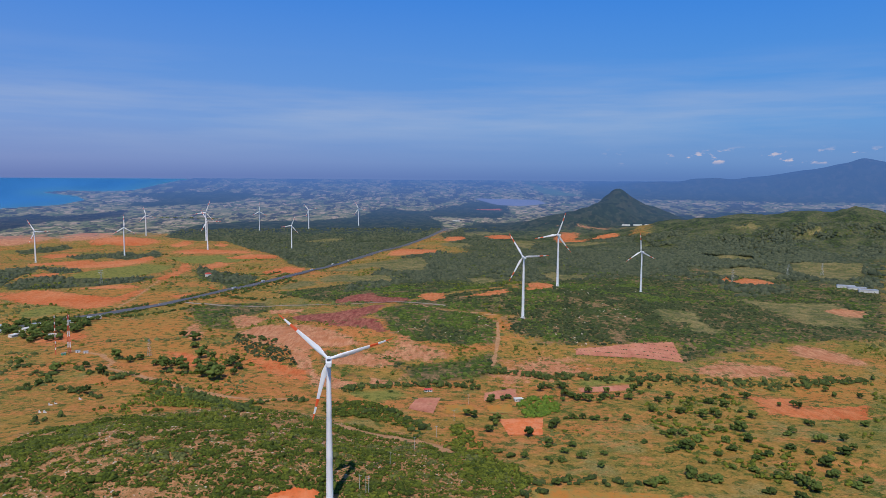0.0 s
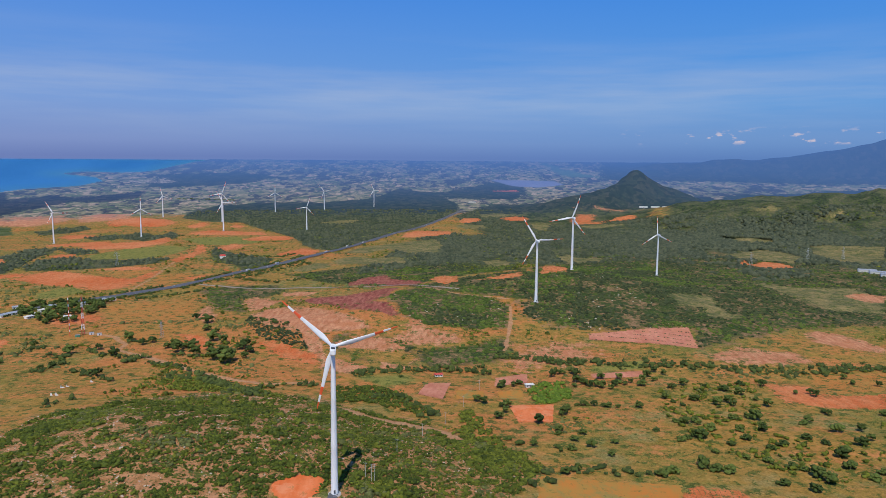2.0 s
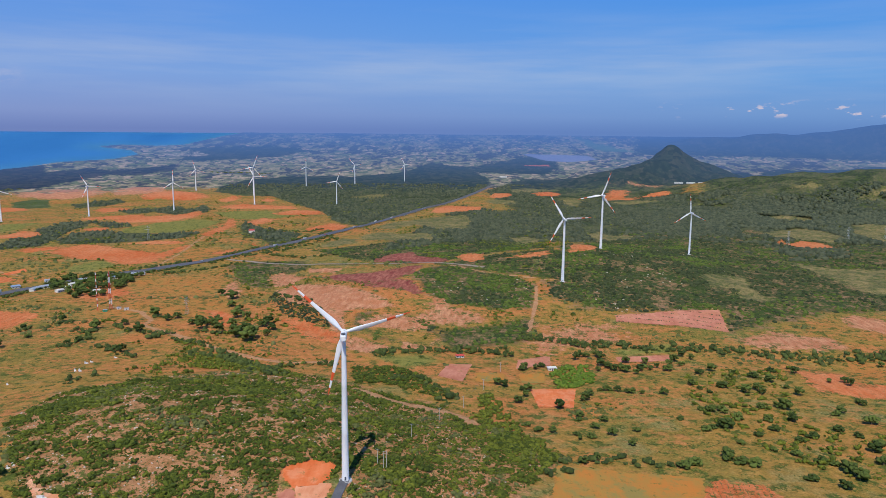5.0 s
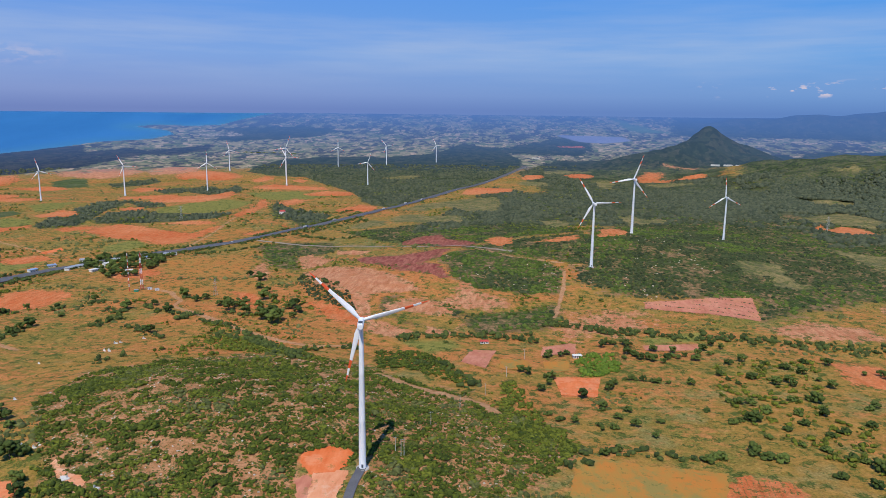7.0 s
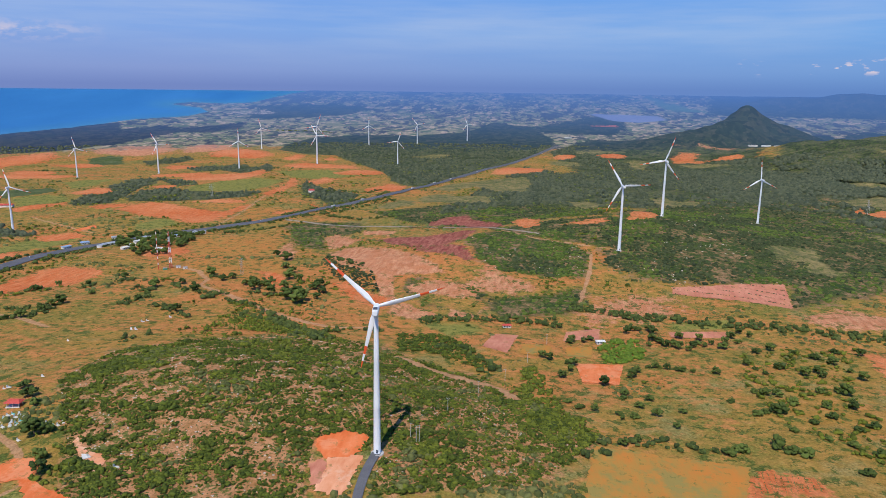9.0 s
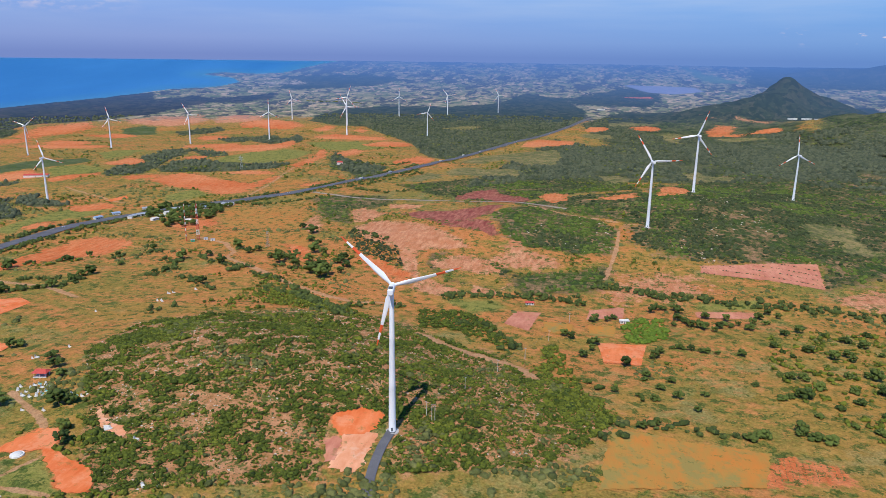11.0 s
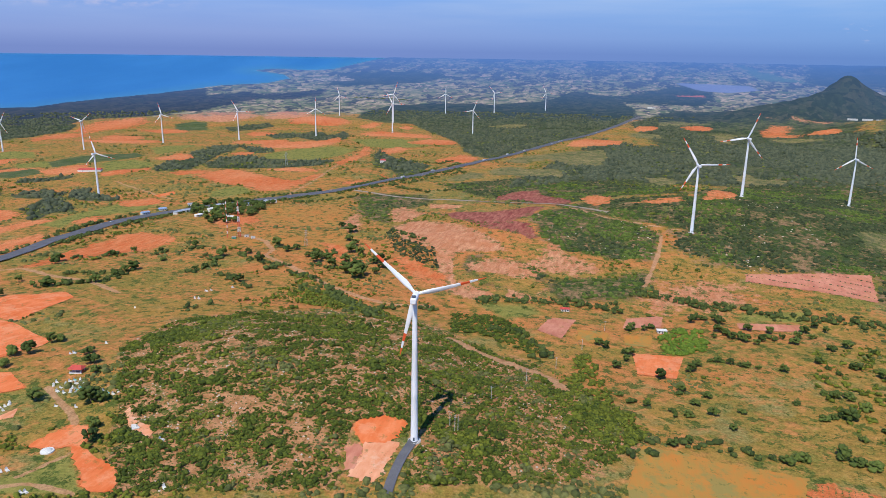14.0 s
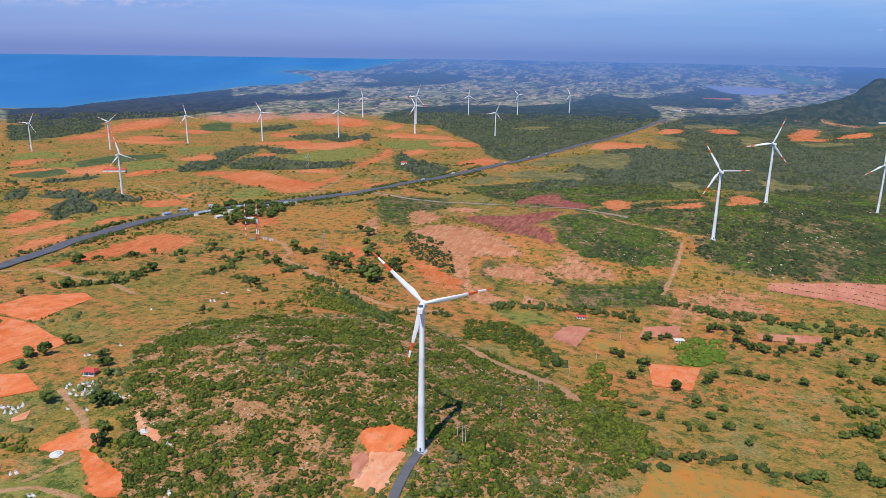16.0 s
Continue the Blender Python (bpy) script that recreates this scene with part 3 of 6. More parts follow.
plot("wood", 9, (-1026, 1040), (-1007, 1091), (-953, 1089), (-917, 1043), (-951, 1022), (-998, 1020))
plot("wood", 9, (-948, 1090), (-948, 1133), (-878, 1082), (-825, 1070), (-805, 1039), (-843, 1022), (-894, 1039))
plot("wood", 9, (-861, 910), (-906, 943), (-942, 1026), (-909, 1035), (-829, 976), (-806, 944), (-833, 927), (-808, 874), (-832, 884))
plot("wood", 10, (-1024, 1484), (-1063, 1637), (-1120, 1840), (-1059, 1847), (-1009, 1750), (-982, 1627), (-917, 1470), (-897, 1387), (-938, 1325), (-980, 1362))
plot("wood", 10, (-902, 1447), (-940, 1563), (-902, 1631), (-827, 1583), (-731, 1571), (-686, 1601), (-645, 1581), (-645, 1513), (-704, 1465), (-814, 1413), (-869, 1404))
plot("wood", 10, (-1034, 1806), (-918, 1787), (-876, 1712), (-910, 1670))
plot("orange", 7, (-970, 1660), (-965, 1706), (-921, 1694), (-903, 1645), (-935, 1618))
plot("orange", 10, (-1017, 1883), (-999, 1985), (-929, 2034), (-898, 2089), (-907, 2193), (-838, 2073), (-823, 1946), (-847, 1833), (-918, 1803), (-973, 1814))
plot("orange", 10, (-1147, 1942), (-1088, 2007), (-1009, 2040), (-970, 1958), (-1010, 1904), (-1101, 1885))
plot("lime", 12, (-876, 1669), (-862, 1827), (-795, 1904), (-701, 1845), (-680, 1721), (-711, 1591), (-791, 1571), (-834, 1567))
plot("orange", 8, (-638, 1560), (-654, 1731), (-714, 1938), (-701, 1944), (-630, 1769), (-611, 1630), (-605, 1518))
plot("lime", 14, (-834, 2116), (-733, 2199), (-579, 2125), (-544, 2010), (-617, 1928), (-707, 1942))
plot("wood", 12, (-1105, 2282), (-1054, 2376), (-951, 2224), (-981, 2409), (-895, 2249), (-850, 2109), (-882, 2014), (-1014, 2125))
plot("wood", 12, (-1157, 2162), (-1142, 2311), (-1024, 2144), (-1060, 2062))
plot("wood", 12, (-1412, 2335), (-1402, 2466), (-1344, 2534), (-1292, 2458), (-1296, 2326), (-1347, 2261))
plot("orange", 12, (-1259, 2189), (-1267, 2276), (-1186, 2291), (-1134, 2196), (-1168, 2108))
plot("orange", 20, (-1349, 2682), (-1337, 2783), (-1300, 2840), (-1152, 2800), (-1067, 2689), (-1092, 2555), (-1139, 2555), (-1236, 2607), (-1263, 2555))
plot("orange", 15, (-1014, 2618), (-1003, 2739), (-960, 2740), (-931, 2613), (-965, 2528))
plot("orange", 12, (-911, 2369), (-880, 2480), (-776, 2432), (-658, 2383), (-606, 2277), (-657, 2254), (-755, 2259), (-840, 2272))
plot("orange", 12, (-849, 2607), (-852, 2714), (-791, 2635), (-790, 2546))
plot("orange", 12, (-648, 2115), (-606, 2212), (-520, 2169), (-485, 2071), (-538, 2048), (-609, 2055))
plot("orange", 12, (-634, 1841), (-633, 1973), (-581, 1943), (-569, 1837), (-592, 1771))
plot("orange", 9, (-841, 1347), (-817, 1395), (-778, 1399), (-686, 1334), (-608, 1308), (-604, 1360), (-598, 1415), (-579, 1375), (-574, 1264), (-576, 1202), (-609, 1179), (-687, 1229), (-747, 1245), (-818, 1294))
plot("orange", 9, (-735, 1421), (-704, 1465), (-615, 1451), (-613, 1419), (-673, 1407))
plot("orange", 9, (-520, 1315), (-491, 1359), (-450, 1330), (-461, 1299), (-497, 1301))
plot("orange", 7, (-474, 1424), (-442, 1389), (-413, 1341), (-427, 1337), (-456, 1384))
plot("ochre", 9, (-712, 1380), (-654, 1422), (-610, 1412), (-606, 1351), (-625, 1316), (-675, 1338))
plot("ochre", 9, (-578, 1345), (-521, 1385), (-471, 1297), (-509, 1252), (-542, 1224))
plot("lime", 9, (-704, 1162), (-680, 1219), (-616, 1171), (-644, 1124), (-667, 1106))
plot("pink", 20, (-1800, 2584), (-1766, 2755), (-1624, 2839), (-1577, 2902), (-1494, 2756), (-1496, 2623), (-1520, 2497), (-1594, 2494), (-1696, 2493))
plot("pink", 20, (-1560, 2874), (-1432, 2944), (-1322, 2943), (-1306, 2799), (-1357, 2696), (-1429, 2640))
plot("tan", 30, (-1830, 2851), (-1700, 2967), (-1485, 3048), (-1461, 2946), (-1735, 2792))
plot("dim", 14, (-1639, 2360), (-1632, 2475), (-1576, 2467), (-1438, 2259), (-1522, 2198))
plot("wood", 9, (-609, 1735), (-654, 1913), (-567, 1725), (-515, 1682), (-452, 1622), (-410, 1552), (-396, 1449), (-421, 1396), (-470, 1481), (-520, 1509))
plot("orange", 7, (-918, 879), (-946, 936), (-900, 926), (-865, 909), (-851, 869), (-855, 843), (-864, 832))
plot("orange", 7, (-831, 803), (-824, 844), (-805, 887), (-779, 882), (-781, 842), (-792, 804), (-787, 770), (-807, 786))
plot("orange", 7, (-738, 724), (-741, 771), (-736, 807), (-718, 802), (-699, 780), (-705, 749), (-704, 723), (-710, 703))
plot("orange", 7, (-752, 886), (-749, 917), (-734, 930), (-707, 896), (-715, 874), (-741, 869))
plot("ochre", 7, (-730, 922), (-734, 961), (-706, 934), (-702, 893))
plot("lime", 12, (-778, 850), (-785, 910), (-790, 1028), (-714, 1061), (-715, 977), (-743, 923), (-733, 844))
plot("orange", 8, (-619, 655), (-615, 671), (-626, 723), (-625, 790), (-624, 830), (-608, 856), (-565, 848), (-530, 831), (-529, 800), (-535, 765), (-556, 750), (-572, 729), (-587, 719), (-593, 673), (-603, 652))
plot("ochre", 14, (-493, 846), (-492, 899), (-446, 913), (-393, 911), (-340, 944), (-301, 855), (-290, 797), (-344, 814), (-398, 828), (-439, 815), (-468, 822))
plot("ochre", 14, (-537, 1054), (-406, 1093), (-348, 960), (-455, 929))
plot("orange", 7, (-554, 938), (-552, 994), (-520, 991), (-482, 960), (-492, 929), (-535, 924))
plot("orange", 9, (-347, 868), (-301, 855), (-278, 793), (-297, 795))
plot("pink", 9, (-367, 995), (-371, 1057), (-338, 990), (-325, 929), (-355, 958))
plot("pink", 12, (-331, 1089), (-317, 1116), (-268, 1066), (-267, 1023), (-293, 998))
plot("pink", 8, (-285, 971), (-263, 1010), (-196, 983), (-152, 931), (-117, 889), (-101, 864), (-125, 850), (-153, 851), (-163, 837), (-178, 841), (-211, 875), (-243, 892))
plot("pink", 9, (-121, 832), (-97, 844), (-65, 814), (-54, 800), (-73, 785), (-99, 793), (-123, 786), (-136, 810))
plot("pink", 24, (-76, 836), (-51, 889), (-37, 883), (4, 859), (7, 825), (-15, 807), (-46, 812))
plot("pink", 9, (-139, 752), (-120, 750), (-90, 726), (-97, 704), (-116, 711), (-137, 725))
plot("pink", 9, (-80, 747), (-53, 740), (-40, 771), (-34, 748), (-50, 724), (-75, 723))
plot("red", 9, (-245, 1065), (-215, 1084), (-157, 1056), (-87, 1085), (-98, 1002), (-116, 975), (-154, 972), (-182, 990))
plot("red", 8, (-161, 968), (-116, 975), (-88, 967), (-79, 932), (-66, 916), (-82, 907), (-107, 926), (-139, 938))
plot("red", 8, (-186, 1216), (-165, 1285), (-129, 1311), (-115, 1249), (-52, 1142), (-57, 1107), (-101, 1121), (-137, 1181), (-182, 1173))
plot("pink", 8, (-287, 1155), (-238, 1135), (-221, 1126), (-227, 1094), (-273, 1112))
plot("low", 14, (-327, 1340), (-205, 1439), (-142, 1548), (40, 1570), (103, 1475), (109, 1175), (20, 1178), (-82, 1110), (-250, 1256))
plot("tan", 10, (-278, 1715), (-242, 1859), (-184, 1968), (-62, 2128), (-36, 1927), (-50, 1737), (-113, 1720), (-179, 1821), (-217, 1712))
plot("tan", 10, (-270, 1525), (-240, 1621), (-200, 1613), (-129, 1636), (-104, 1523), (-155, 1478), (-214, 1489), (-246, 1473))
plot("tan", 10, (-326, 1396), (-304, 1513), (-262, 1492), (-263, 1444), (-294, 1384))
plot("orange", 8, (-177, 2315), (-146, 2457), (-66, 2471), (-19, 2435), (-22, 2290), (-85, 2230), (-145, 2172), (-172, 2188))
plot("orange", 8, (-589, 2220), (-529, 2204), (-486, 2108), (-515, 2058), (-548, 2082))
plot("orange", 8, (-438, 1713), (-395, 1822), (-341, 1778), (-342, 1666), (-413, 1627))
plot("orange", 10, (3, 2925), (22, 2997), (85, 3018), (96, 2957), (65, 2865), (15, 2847))
plot("tan", 14, (-2, 2778), (95, 2765), (112, 2637), (29, 2591), (-9, 2669))
plot("orange", 9, (-46, 1166), (-23, 1198), (3, 1166), (6, 1117), (-16, 1097), (-34, 1121))
plot("orange", 9, (38, 1115), (77, 1138), (104, 1150), (107, 1125), (69, 1099))
plot("orange", 9, (145, 1185), (181, 1440), (185, 1226), (187, 1169), (145, 1128), (131, 1135))
plot("tan", 12, (236, 1698), (277, 1765), (289, 1680), (343, 1681), (333, 1619), (286, 1577), (244, 1570))
plot("tan", 12, (39, 1609), (96, 1606), (127, 1545), (82, 1460))
plot("pink", 20, (357, 3358), (423, 3265), (517, 3180), (608, 3118), (730, 3054), (690, 3037), (587, 3105), (495, 3157), (401, 3247))
plot("orange", 16, (180, 3015), (244, 3076), (304, 3043), (277, 2935), (197, 2927))
plot("orange", 30, (476, 2984), (522, 3041), (567, 3025), (565, 2952), (530, 2844), (573, 2784), (549, 2745), (456, 2761), (453, 2871))
plot("orange", 16, (573, 2784), (635, 2842), (701, 2833), (684, 2768), (619, 2755))
plot("pink", 30, (135, 3965), (230, 3932), (359, 3887), (349, 3807), (252, 3809), (148, 3855))
plot("tan", 30, (96, 3230), (186, 3246), (288, 3109), (180, 3047), (96, 3053))
plot("tan", 30, (294, 2893), (365, 2834), (315, 2509), (274, 2622))
plot("tan", 30, (453, 2678), (626, 2708), (609, 2617), (476, 2604))
plot("wood", 15, (-1123, 2851), (-989, 2765), (-842, 2756), (-654, 2438), (-499, 2158), (-423, 1929), (-382, 1828), (-309, 1764), (-265, 1995), (-183, 2374), (-107, 2834), (-16, 3198), (0, 3449), (-121, 3832), (-331, 3952), (-433, 3634), (-675, 3447), (-942, 3398), (-1112, 3231), (-1144, 3029))
plot("tan", 12, (-550, 2775), (-484, 2892), (-397, 2911), (-441, 2782))
plot("coast", 20, (-2497, 2290), (-2472, 2402), (-2465, 2638), (-2383, 2899), (-2319, 3105), (-2117, 3287), (-2010, 3124), (-1790, 2971), (-1785, 2782), (-1838, 2656), (-1882, 2495), (-1992, 2337), (-1970, 2169), (-2128, 2072), (-2246, 2063))
plot("wood", 20, (-2204, 2025), (-2112, 2082), (-2129, 2283), (-1929, 2193), (-1843, 2059), (-1799, 1869), (-1776, 1740), (-1815, 1678))
plot("coast", 40, (-2010, 3124), (-1893, 3295), (-1781, 3266), (-1674, 3422), (-1583, 3567), (-1538, 3401), (-1623, 3202), (-1740, 3193), (-1790, 2971))
plot("orange", 9, (643, 1630), (679, 1689), (664, 1611), (709, 1658), (748, 1630), (730, 1537), (697, 1516), (655, 1531), (651, 1579), (636, 1598))
plot("tan", 20, (689, 1813), (822, 1964), (851, 1828), (834, 1704), (766, 1642), (696, 1691), (655, 1687))
plot("tan", 25, (813, 2292), (900, 2240), (968, 2196), (917, 2078), (834, 2114))
plot("tan", 25, (990, 2029), (1081, 1991), (1159, 1946), (992, 1661), (911, 1603), (874, 1651), (879, 1767))
plot("tan", 10, (323, 1085), (356, 1108), (405, 1122), (390, 1057), (389, 1009), (416, 997), (377, 975), (347, 979), (364, 1029), (322, 1024))
plot("tan", 20, (552, 1335), (601, 1280), (707, 1291), (713, 1185), (646, 1070), (578, 1082), (560, 1191))
plot("pink", 8, (660, 1221), (696, 1235), (729, 1211), (693, 1151), (663, 1157))
plot("pink", 8, (452, 922), (481, 944), (499, 929), (513, 902), (524, 861), (508, 834), (482, 845), (458, 863), (446, 880))
plot("pink", 16, (292, 807), (316, 827), (341, 842), (393, 824), (402, 791), (368, 771), (327, 774), (291, 777))
plot("tan", 25, (1211, 2401), (1259, 2441), (1308, 2447), (1280, 2409), (1218, 2376))
plot("tan", 25, (1052, 2585), (1132, 2587), (1130, 2534), (1057, 2523))
plot("sea", 40, (-3600, 1400), (-2395, 2460), (-2388, 2630), (-2315, 2848), (-2223, 3083), (-2120, 3401), (-1942, 3604), (-1899, 3781), (-2000, 3874), (-2181, 3879), (-2109, 3979), (-1918, 4032), (-1801, 4133), (-1744, 4348), (-1673, 4508), (-1624, 4586), (-1644, 4642), (-2900, 4200), (-4600, 2200), (-4800, 1200))
plot("sand", 60, (-137, 4581), (194, 4664), (477, 4547), (344, 4382), (-98, 4453))
plot("sand", 50, (-1913, 3809), (-1730, 4095), (-1621, 4091), (-1371, 3891), (-1564, 3711), (-1806, 3662))
plot("sand", 40, (-1452, 4314), (-1161, 4567), (-1001, 4512), (-1229, 4293))
plot("wood", 60, (-1645, 3671), (-1709, 4048), (-1298, 4284), (-1061, 4190), (-1196, 3961), (-1454, 3762))
plot("wood", 60, (-111, 3831), (216, 4210), (389, 4142), (304, 3646), (-64, 3672))
plot("green", 60, (560, 4783), (863, 4308), (615, 4390))
plot("lake", 40, (218, 4259), (366, 4237), (538, 4215), (571, 4123), (439, 4052), (328, 4091))
plot("red", 20, (125, 3953), (350, 3980), (343, 3867), (152, 3875))

ROAD = [(-700, 751), (-686, 790), (-689, 865), (-682, 937), (-655, 995), (-614, 1055), (-567, 1115), (-505, 1188), (-458, 1276), (-429, 1350), (-396, 1430), (-362, 1522), (-337, 1625), (-293, 1810), (-253, 2016), (-207, 2296), (-145, 2642), (-69, 2988), (23, 3284)]
ROADL = [(-656, 642), (-667, 689), (-679, 743), (-688, 798), (-694, 858)]
LANE = [(-452, 1235), (-391, 1214), (-320, 1189), (-218, 1176), (-118, 1134), (-52, 1084), (11, 1056)]
TRACKA = [(77, 974), (74, 916), (65, 849), (59, 802)]
TRACKB = [(-51, 1074), (8, 1030), (53, 1011), (114, 994)]
TRACKC = [(-473, 880), (-420, 856), (-385, 815), (-380, 786), (-333, 756), (-264, 701), (-228, 678), (-185, 661), (-136, 670)]
TRACKD = [(-313, 390), (-291, 376), (-270, 364), (-258, 354)]
TRACKE = [(-640, 628), (-603, 653), (-550, 640), (-499, 633), (-441, 607)]
TRACKF = [(-94, 581), (-49, 551), (-3, 528), (7, 512)]
TRACKG = [(-250, 290), (-237, 298), (-209, 298)]
TRACKH = [(-246, 301), (-241, 316), (-236, 329)]
TRACKI = [(-941, 1204), (-844, 1145), (-726, 1079), (-681, 1126)]
TRACKJ = [(-546, 1157), (-561, 1252), (-582, 1370), (-615, 1530)]
ACCESS = [(-64, 391), (-65, 379), (-65, 366), (-64, 352)]
FENCE = [(60, 454), (105, 452), (150, 441), (196, 436)]
BOUND = [(296, 864), (283, 795), (281, 770)]
plot("wood", 45, (-156, 1651), (-49, 2170), (91, 2369), (-12, 3085), (168, 3487), (352, 3432), (802, 2990), (585, 2078), (134, 1742), (-23, 1500))
plot("wood", 60, (637, 2896), (998, 2446), (1258, 2116), (901, 1506), (552, 1335), (397, 1784))
plot("low", 14, (-79, 1085), (-35, 1055), (63, 1014), (105, 993), (145, 1122), (109, 1164), (20, 1155), (-49, 1107))
plot("low", 16, (-143, 837), (-123, 841), (-123, 786), (-87, 753), (-108, 751), (-139, 799))
plot("low", 20, (-77, 844), (-39, 806), (19, 821), (66, 857), (67, 772), (-29, 733), (-41, 779), (-86, 824))
plot("low", 16, (-431, 1188), (-398, 1226), (-308, 1222), (-279, 1146), (-296, 1110), (-332, 1103), (-294, 990), (-322, 1005), (-358, 1039))
plot("wood", 40, (934, 3231), (1396, 3654), (1788, 3647), (1963, 3661), (2105, 3576), (1211, 2036), (937, 2291), (741, 2547))
# dark scrub over the eastern hills, and the cone's slopes
plot("wood", 120, (560, 2250), (1150, 1900), (2300, 1500), (3600, 2600), (2900, 3300), (1500, 3300), (950, 3050))
plot("wood", 60, (450, 3300), (650, 3050), (1050, 2950), (1450, 3300), (1100, 3800), (700, 3700))
plot("wood", 50, (845, 4255), (1495, 4075), (2174, 3758), (2788, 3328), (3413, 2682), (3886, 3051), (3174, 3788), (2474, 4278), (1700, 4639), (959, 4844))

ROAD = [(-600, 380), (-640, 560), (-656, 642), (-667, 689), (-679, 743), (-688, 798)] + ROAD[2:]  # on past the near fields
LINES = [(TRACKA, 2.4), (TRACKB, 2.6), (TRACKC, 3.2), (TRACKD, 2.2), (TRACKE, 3.0), (TRACKF, 4.0), (TRACKG, 1.6), (TRACKH, 1.6), (TRACKI, 2.5), (TRACKJ, 3.0)]


# ---- the land: one sheet to the horizon ----
def land_grid(a0, a1, step, radii):
    fine = np.arange(a0, a1 + 1e-6, step)
    rest = np.linspace(a1, a0 + 360, 30)[1:-1]
    az = np.radians(np.r_[fine, rest])
    r, a = np.meshgrid(radii, az, indexing="ij")
    return 25 + r * np.sin(a), 35 + r * np.cos(a), r


def grid_faces(nr, na, closed=True):
    i, j = np.meshgrid(np.arange(nr - 1), np.arange(na if closed else na - 1), indexing="ij")
    k = (j + 1) % na
    return np.stack([i * na + j, i * na + k, (i + 1) * na + k, (i + 1) * na + j][::-1], -1).reshape(-1, 4)


def sheet(name, co, faces, materials, pick=None, attrs=None, shade=True):
    """A mesh object from arrays, with float attributes on its points."""
    me = bpy.data.meshes.new(name)
    n = faces.shape[1]
    me.vertices.add(len(co))
    me.vertices.foreach_set("co", np.ascontiguousarray(co, np.float32).ravel())
    me.loops.add(faces.size)
    me.loops.foreach_set("vertex_index", np.ascontiguousarray(faces, np.int32).ravel())
    me.polygons.add(len(faces))
    me.polygons.foreach_set("loop_start", np.arange(0, faces.size, n, dtype=np.int32))
    me.polygons.foreach_set("loop_total", np.full(len(faces), n, np.int32))
    for m in materials:
        me.materials.append(m)
    if pick is not None:
        me.polygons.foreach_set("material_index", pick.astype(np.int32))
    me.update(calc_edges=True)
    if shade:
        me.polygons.foreach_set("use_smooth", np.ones(len(faces), bool))
    for key, values in (attrs or {}).items():
        at = me.attributes.new(key, "FLOAT", "POINT")
        at.data.foreach_set("value", np.ascontiguousarray(values, np.float32).ravel())
    return new(name, me)


radii = [0.5, 60, 120, 180, 225]
while radii[-1] < 2800:
    radii.append(radii[-1] * 1.0065)
radii = np.r_[radii[:-1], np.linspace(2800, 4850, 130)]
gx, gy, gr = land_grid(-57, 43, 0.2, radii)
gz = height(gx, gy)
gz = gz + (lattice(gx, gy, 60) - 0.5) * 3.0 * np.clip(gr / 600, 0, 1) + (lattice(gx, gy, 17, 3) - 0.5) * 1.2
for hx, hy, hs in ((842, 3438, 330), (1500, 2600, 800)):  # gullies on the far hills
    near_hill = np.exp(-(((gx - hx) ** 2 + (gy - hy) ** 2) / hs**2))
    gz = gz + near_hill * ((lattice(gx, gy, 150, 5) - 0.5) * 34 + (lattice(gx, gy, 60, 6) - 0.5) * 20 + (lattice(gx, gy, 28, 7) - 0.5) * 8)
in_sea = cover_at("sea", gx, gy, True)
gz = gz - np.clip((in_sea + 10) / 40, 0, 1) * 14 + np.clip(1 - np.abs(in_sea + 60) / 60, 0, 1) * 1.0
attrs = {k: cover_at(k, gx, gy) for k in COVER if k not in ("sea", "track")}
attrs["track"] = np.full(gx.shape, -2.5)
for line, half in LINES:
    attrs["track"] = np.maximum(attrs["track"], np.clip((half - along(gx, gy, line)) / (half * 0.6), -2.5, 1.2))
attrs["west"] = np.clip(np.interp(gx, [-400, -50, 250], [0.012, 0.005, -0.015]) + np.interp(gy, [350, 700, 1600], [-0.02, 0.0, 0.02]), -0.1, 0.1)
attrs["west"] = attrs["west"] + mound(gx, gy, -130, 840, 260, 230, 0.045)
attrs["west"] = attrs["west"] - 0.03 * np.clip((gy - 950) / 200, 0, 1)
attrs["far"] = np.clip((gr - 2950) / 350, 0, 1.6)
# weight of the painted haze: 0 at 2.6 km, 1 at the horizon
attrs["haze_tint"] = np.clip((gr - 2600) / 2250, 0, 1) ** 1.6
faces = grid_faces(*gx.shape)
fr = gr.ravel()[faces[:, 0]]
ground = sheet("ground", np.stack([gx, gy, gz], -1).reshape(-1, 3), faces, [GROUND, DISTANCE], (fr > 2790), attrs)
tagged(ground, "dry grass, thorn scrub and bare red soil reaching to the horizon", "ground", kind="structure")


def ground_z(x, y):
    x, y = np.asarray(x, float), np.asarray(y, float)
    r = np.hypot(x - 25, y - 35)
    return height(x, y) + (lattice(x, y, 60) - 0.5) * 3.0 * np.clip(r / 600, 0, 1) + (lattice(x, y, 17, 3) - 0.5) * 1.2


sx_, sy_, sr_ = land_grid(-75, -8, 0.4, np.r_[np.linspace(1500, 2800, 14)[:-1], np.linspace(2800, 4850, 50)])
na = len(np.arange(-75, -8 + 1e-6, 0.4))
sx_, sy_, sr_ = sx_[:, :na], sy_[:, :na], sr_[:, :na]
sz_ = np.where(sr_ > 2800, flat_far(sr_), -65.0) - 4.0
sea = sheet("water", np.stack([sx_, sy_, sz_], -1).reshape(-1, 3), grid_faces(*sx_.shape, closed=False), [SEA], None,
            {"shore": np.clip(cover_at("sea", sx_, sy_, True) / 160, 0, 1)})
tagged(sea, "calm deep blue sea along the coast", "sea", kind="structure")


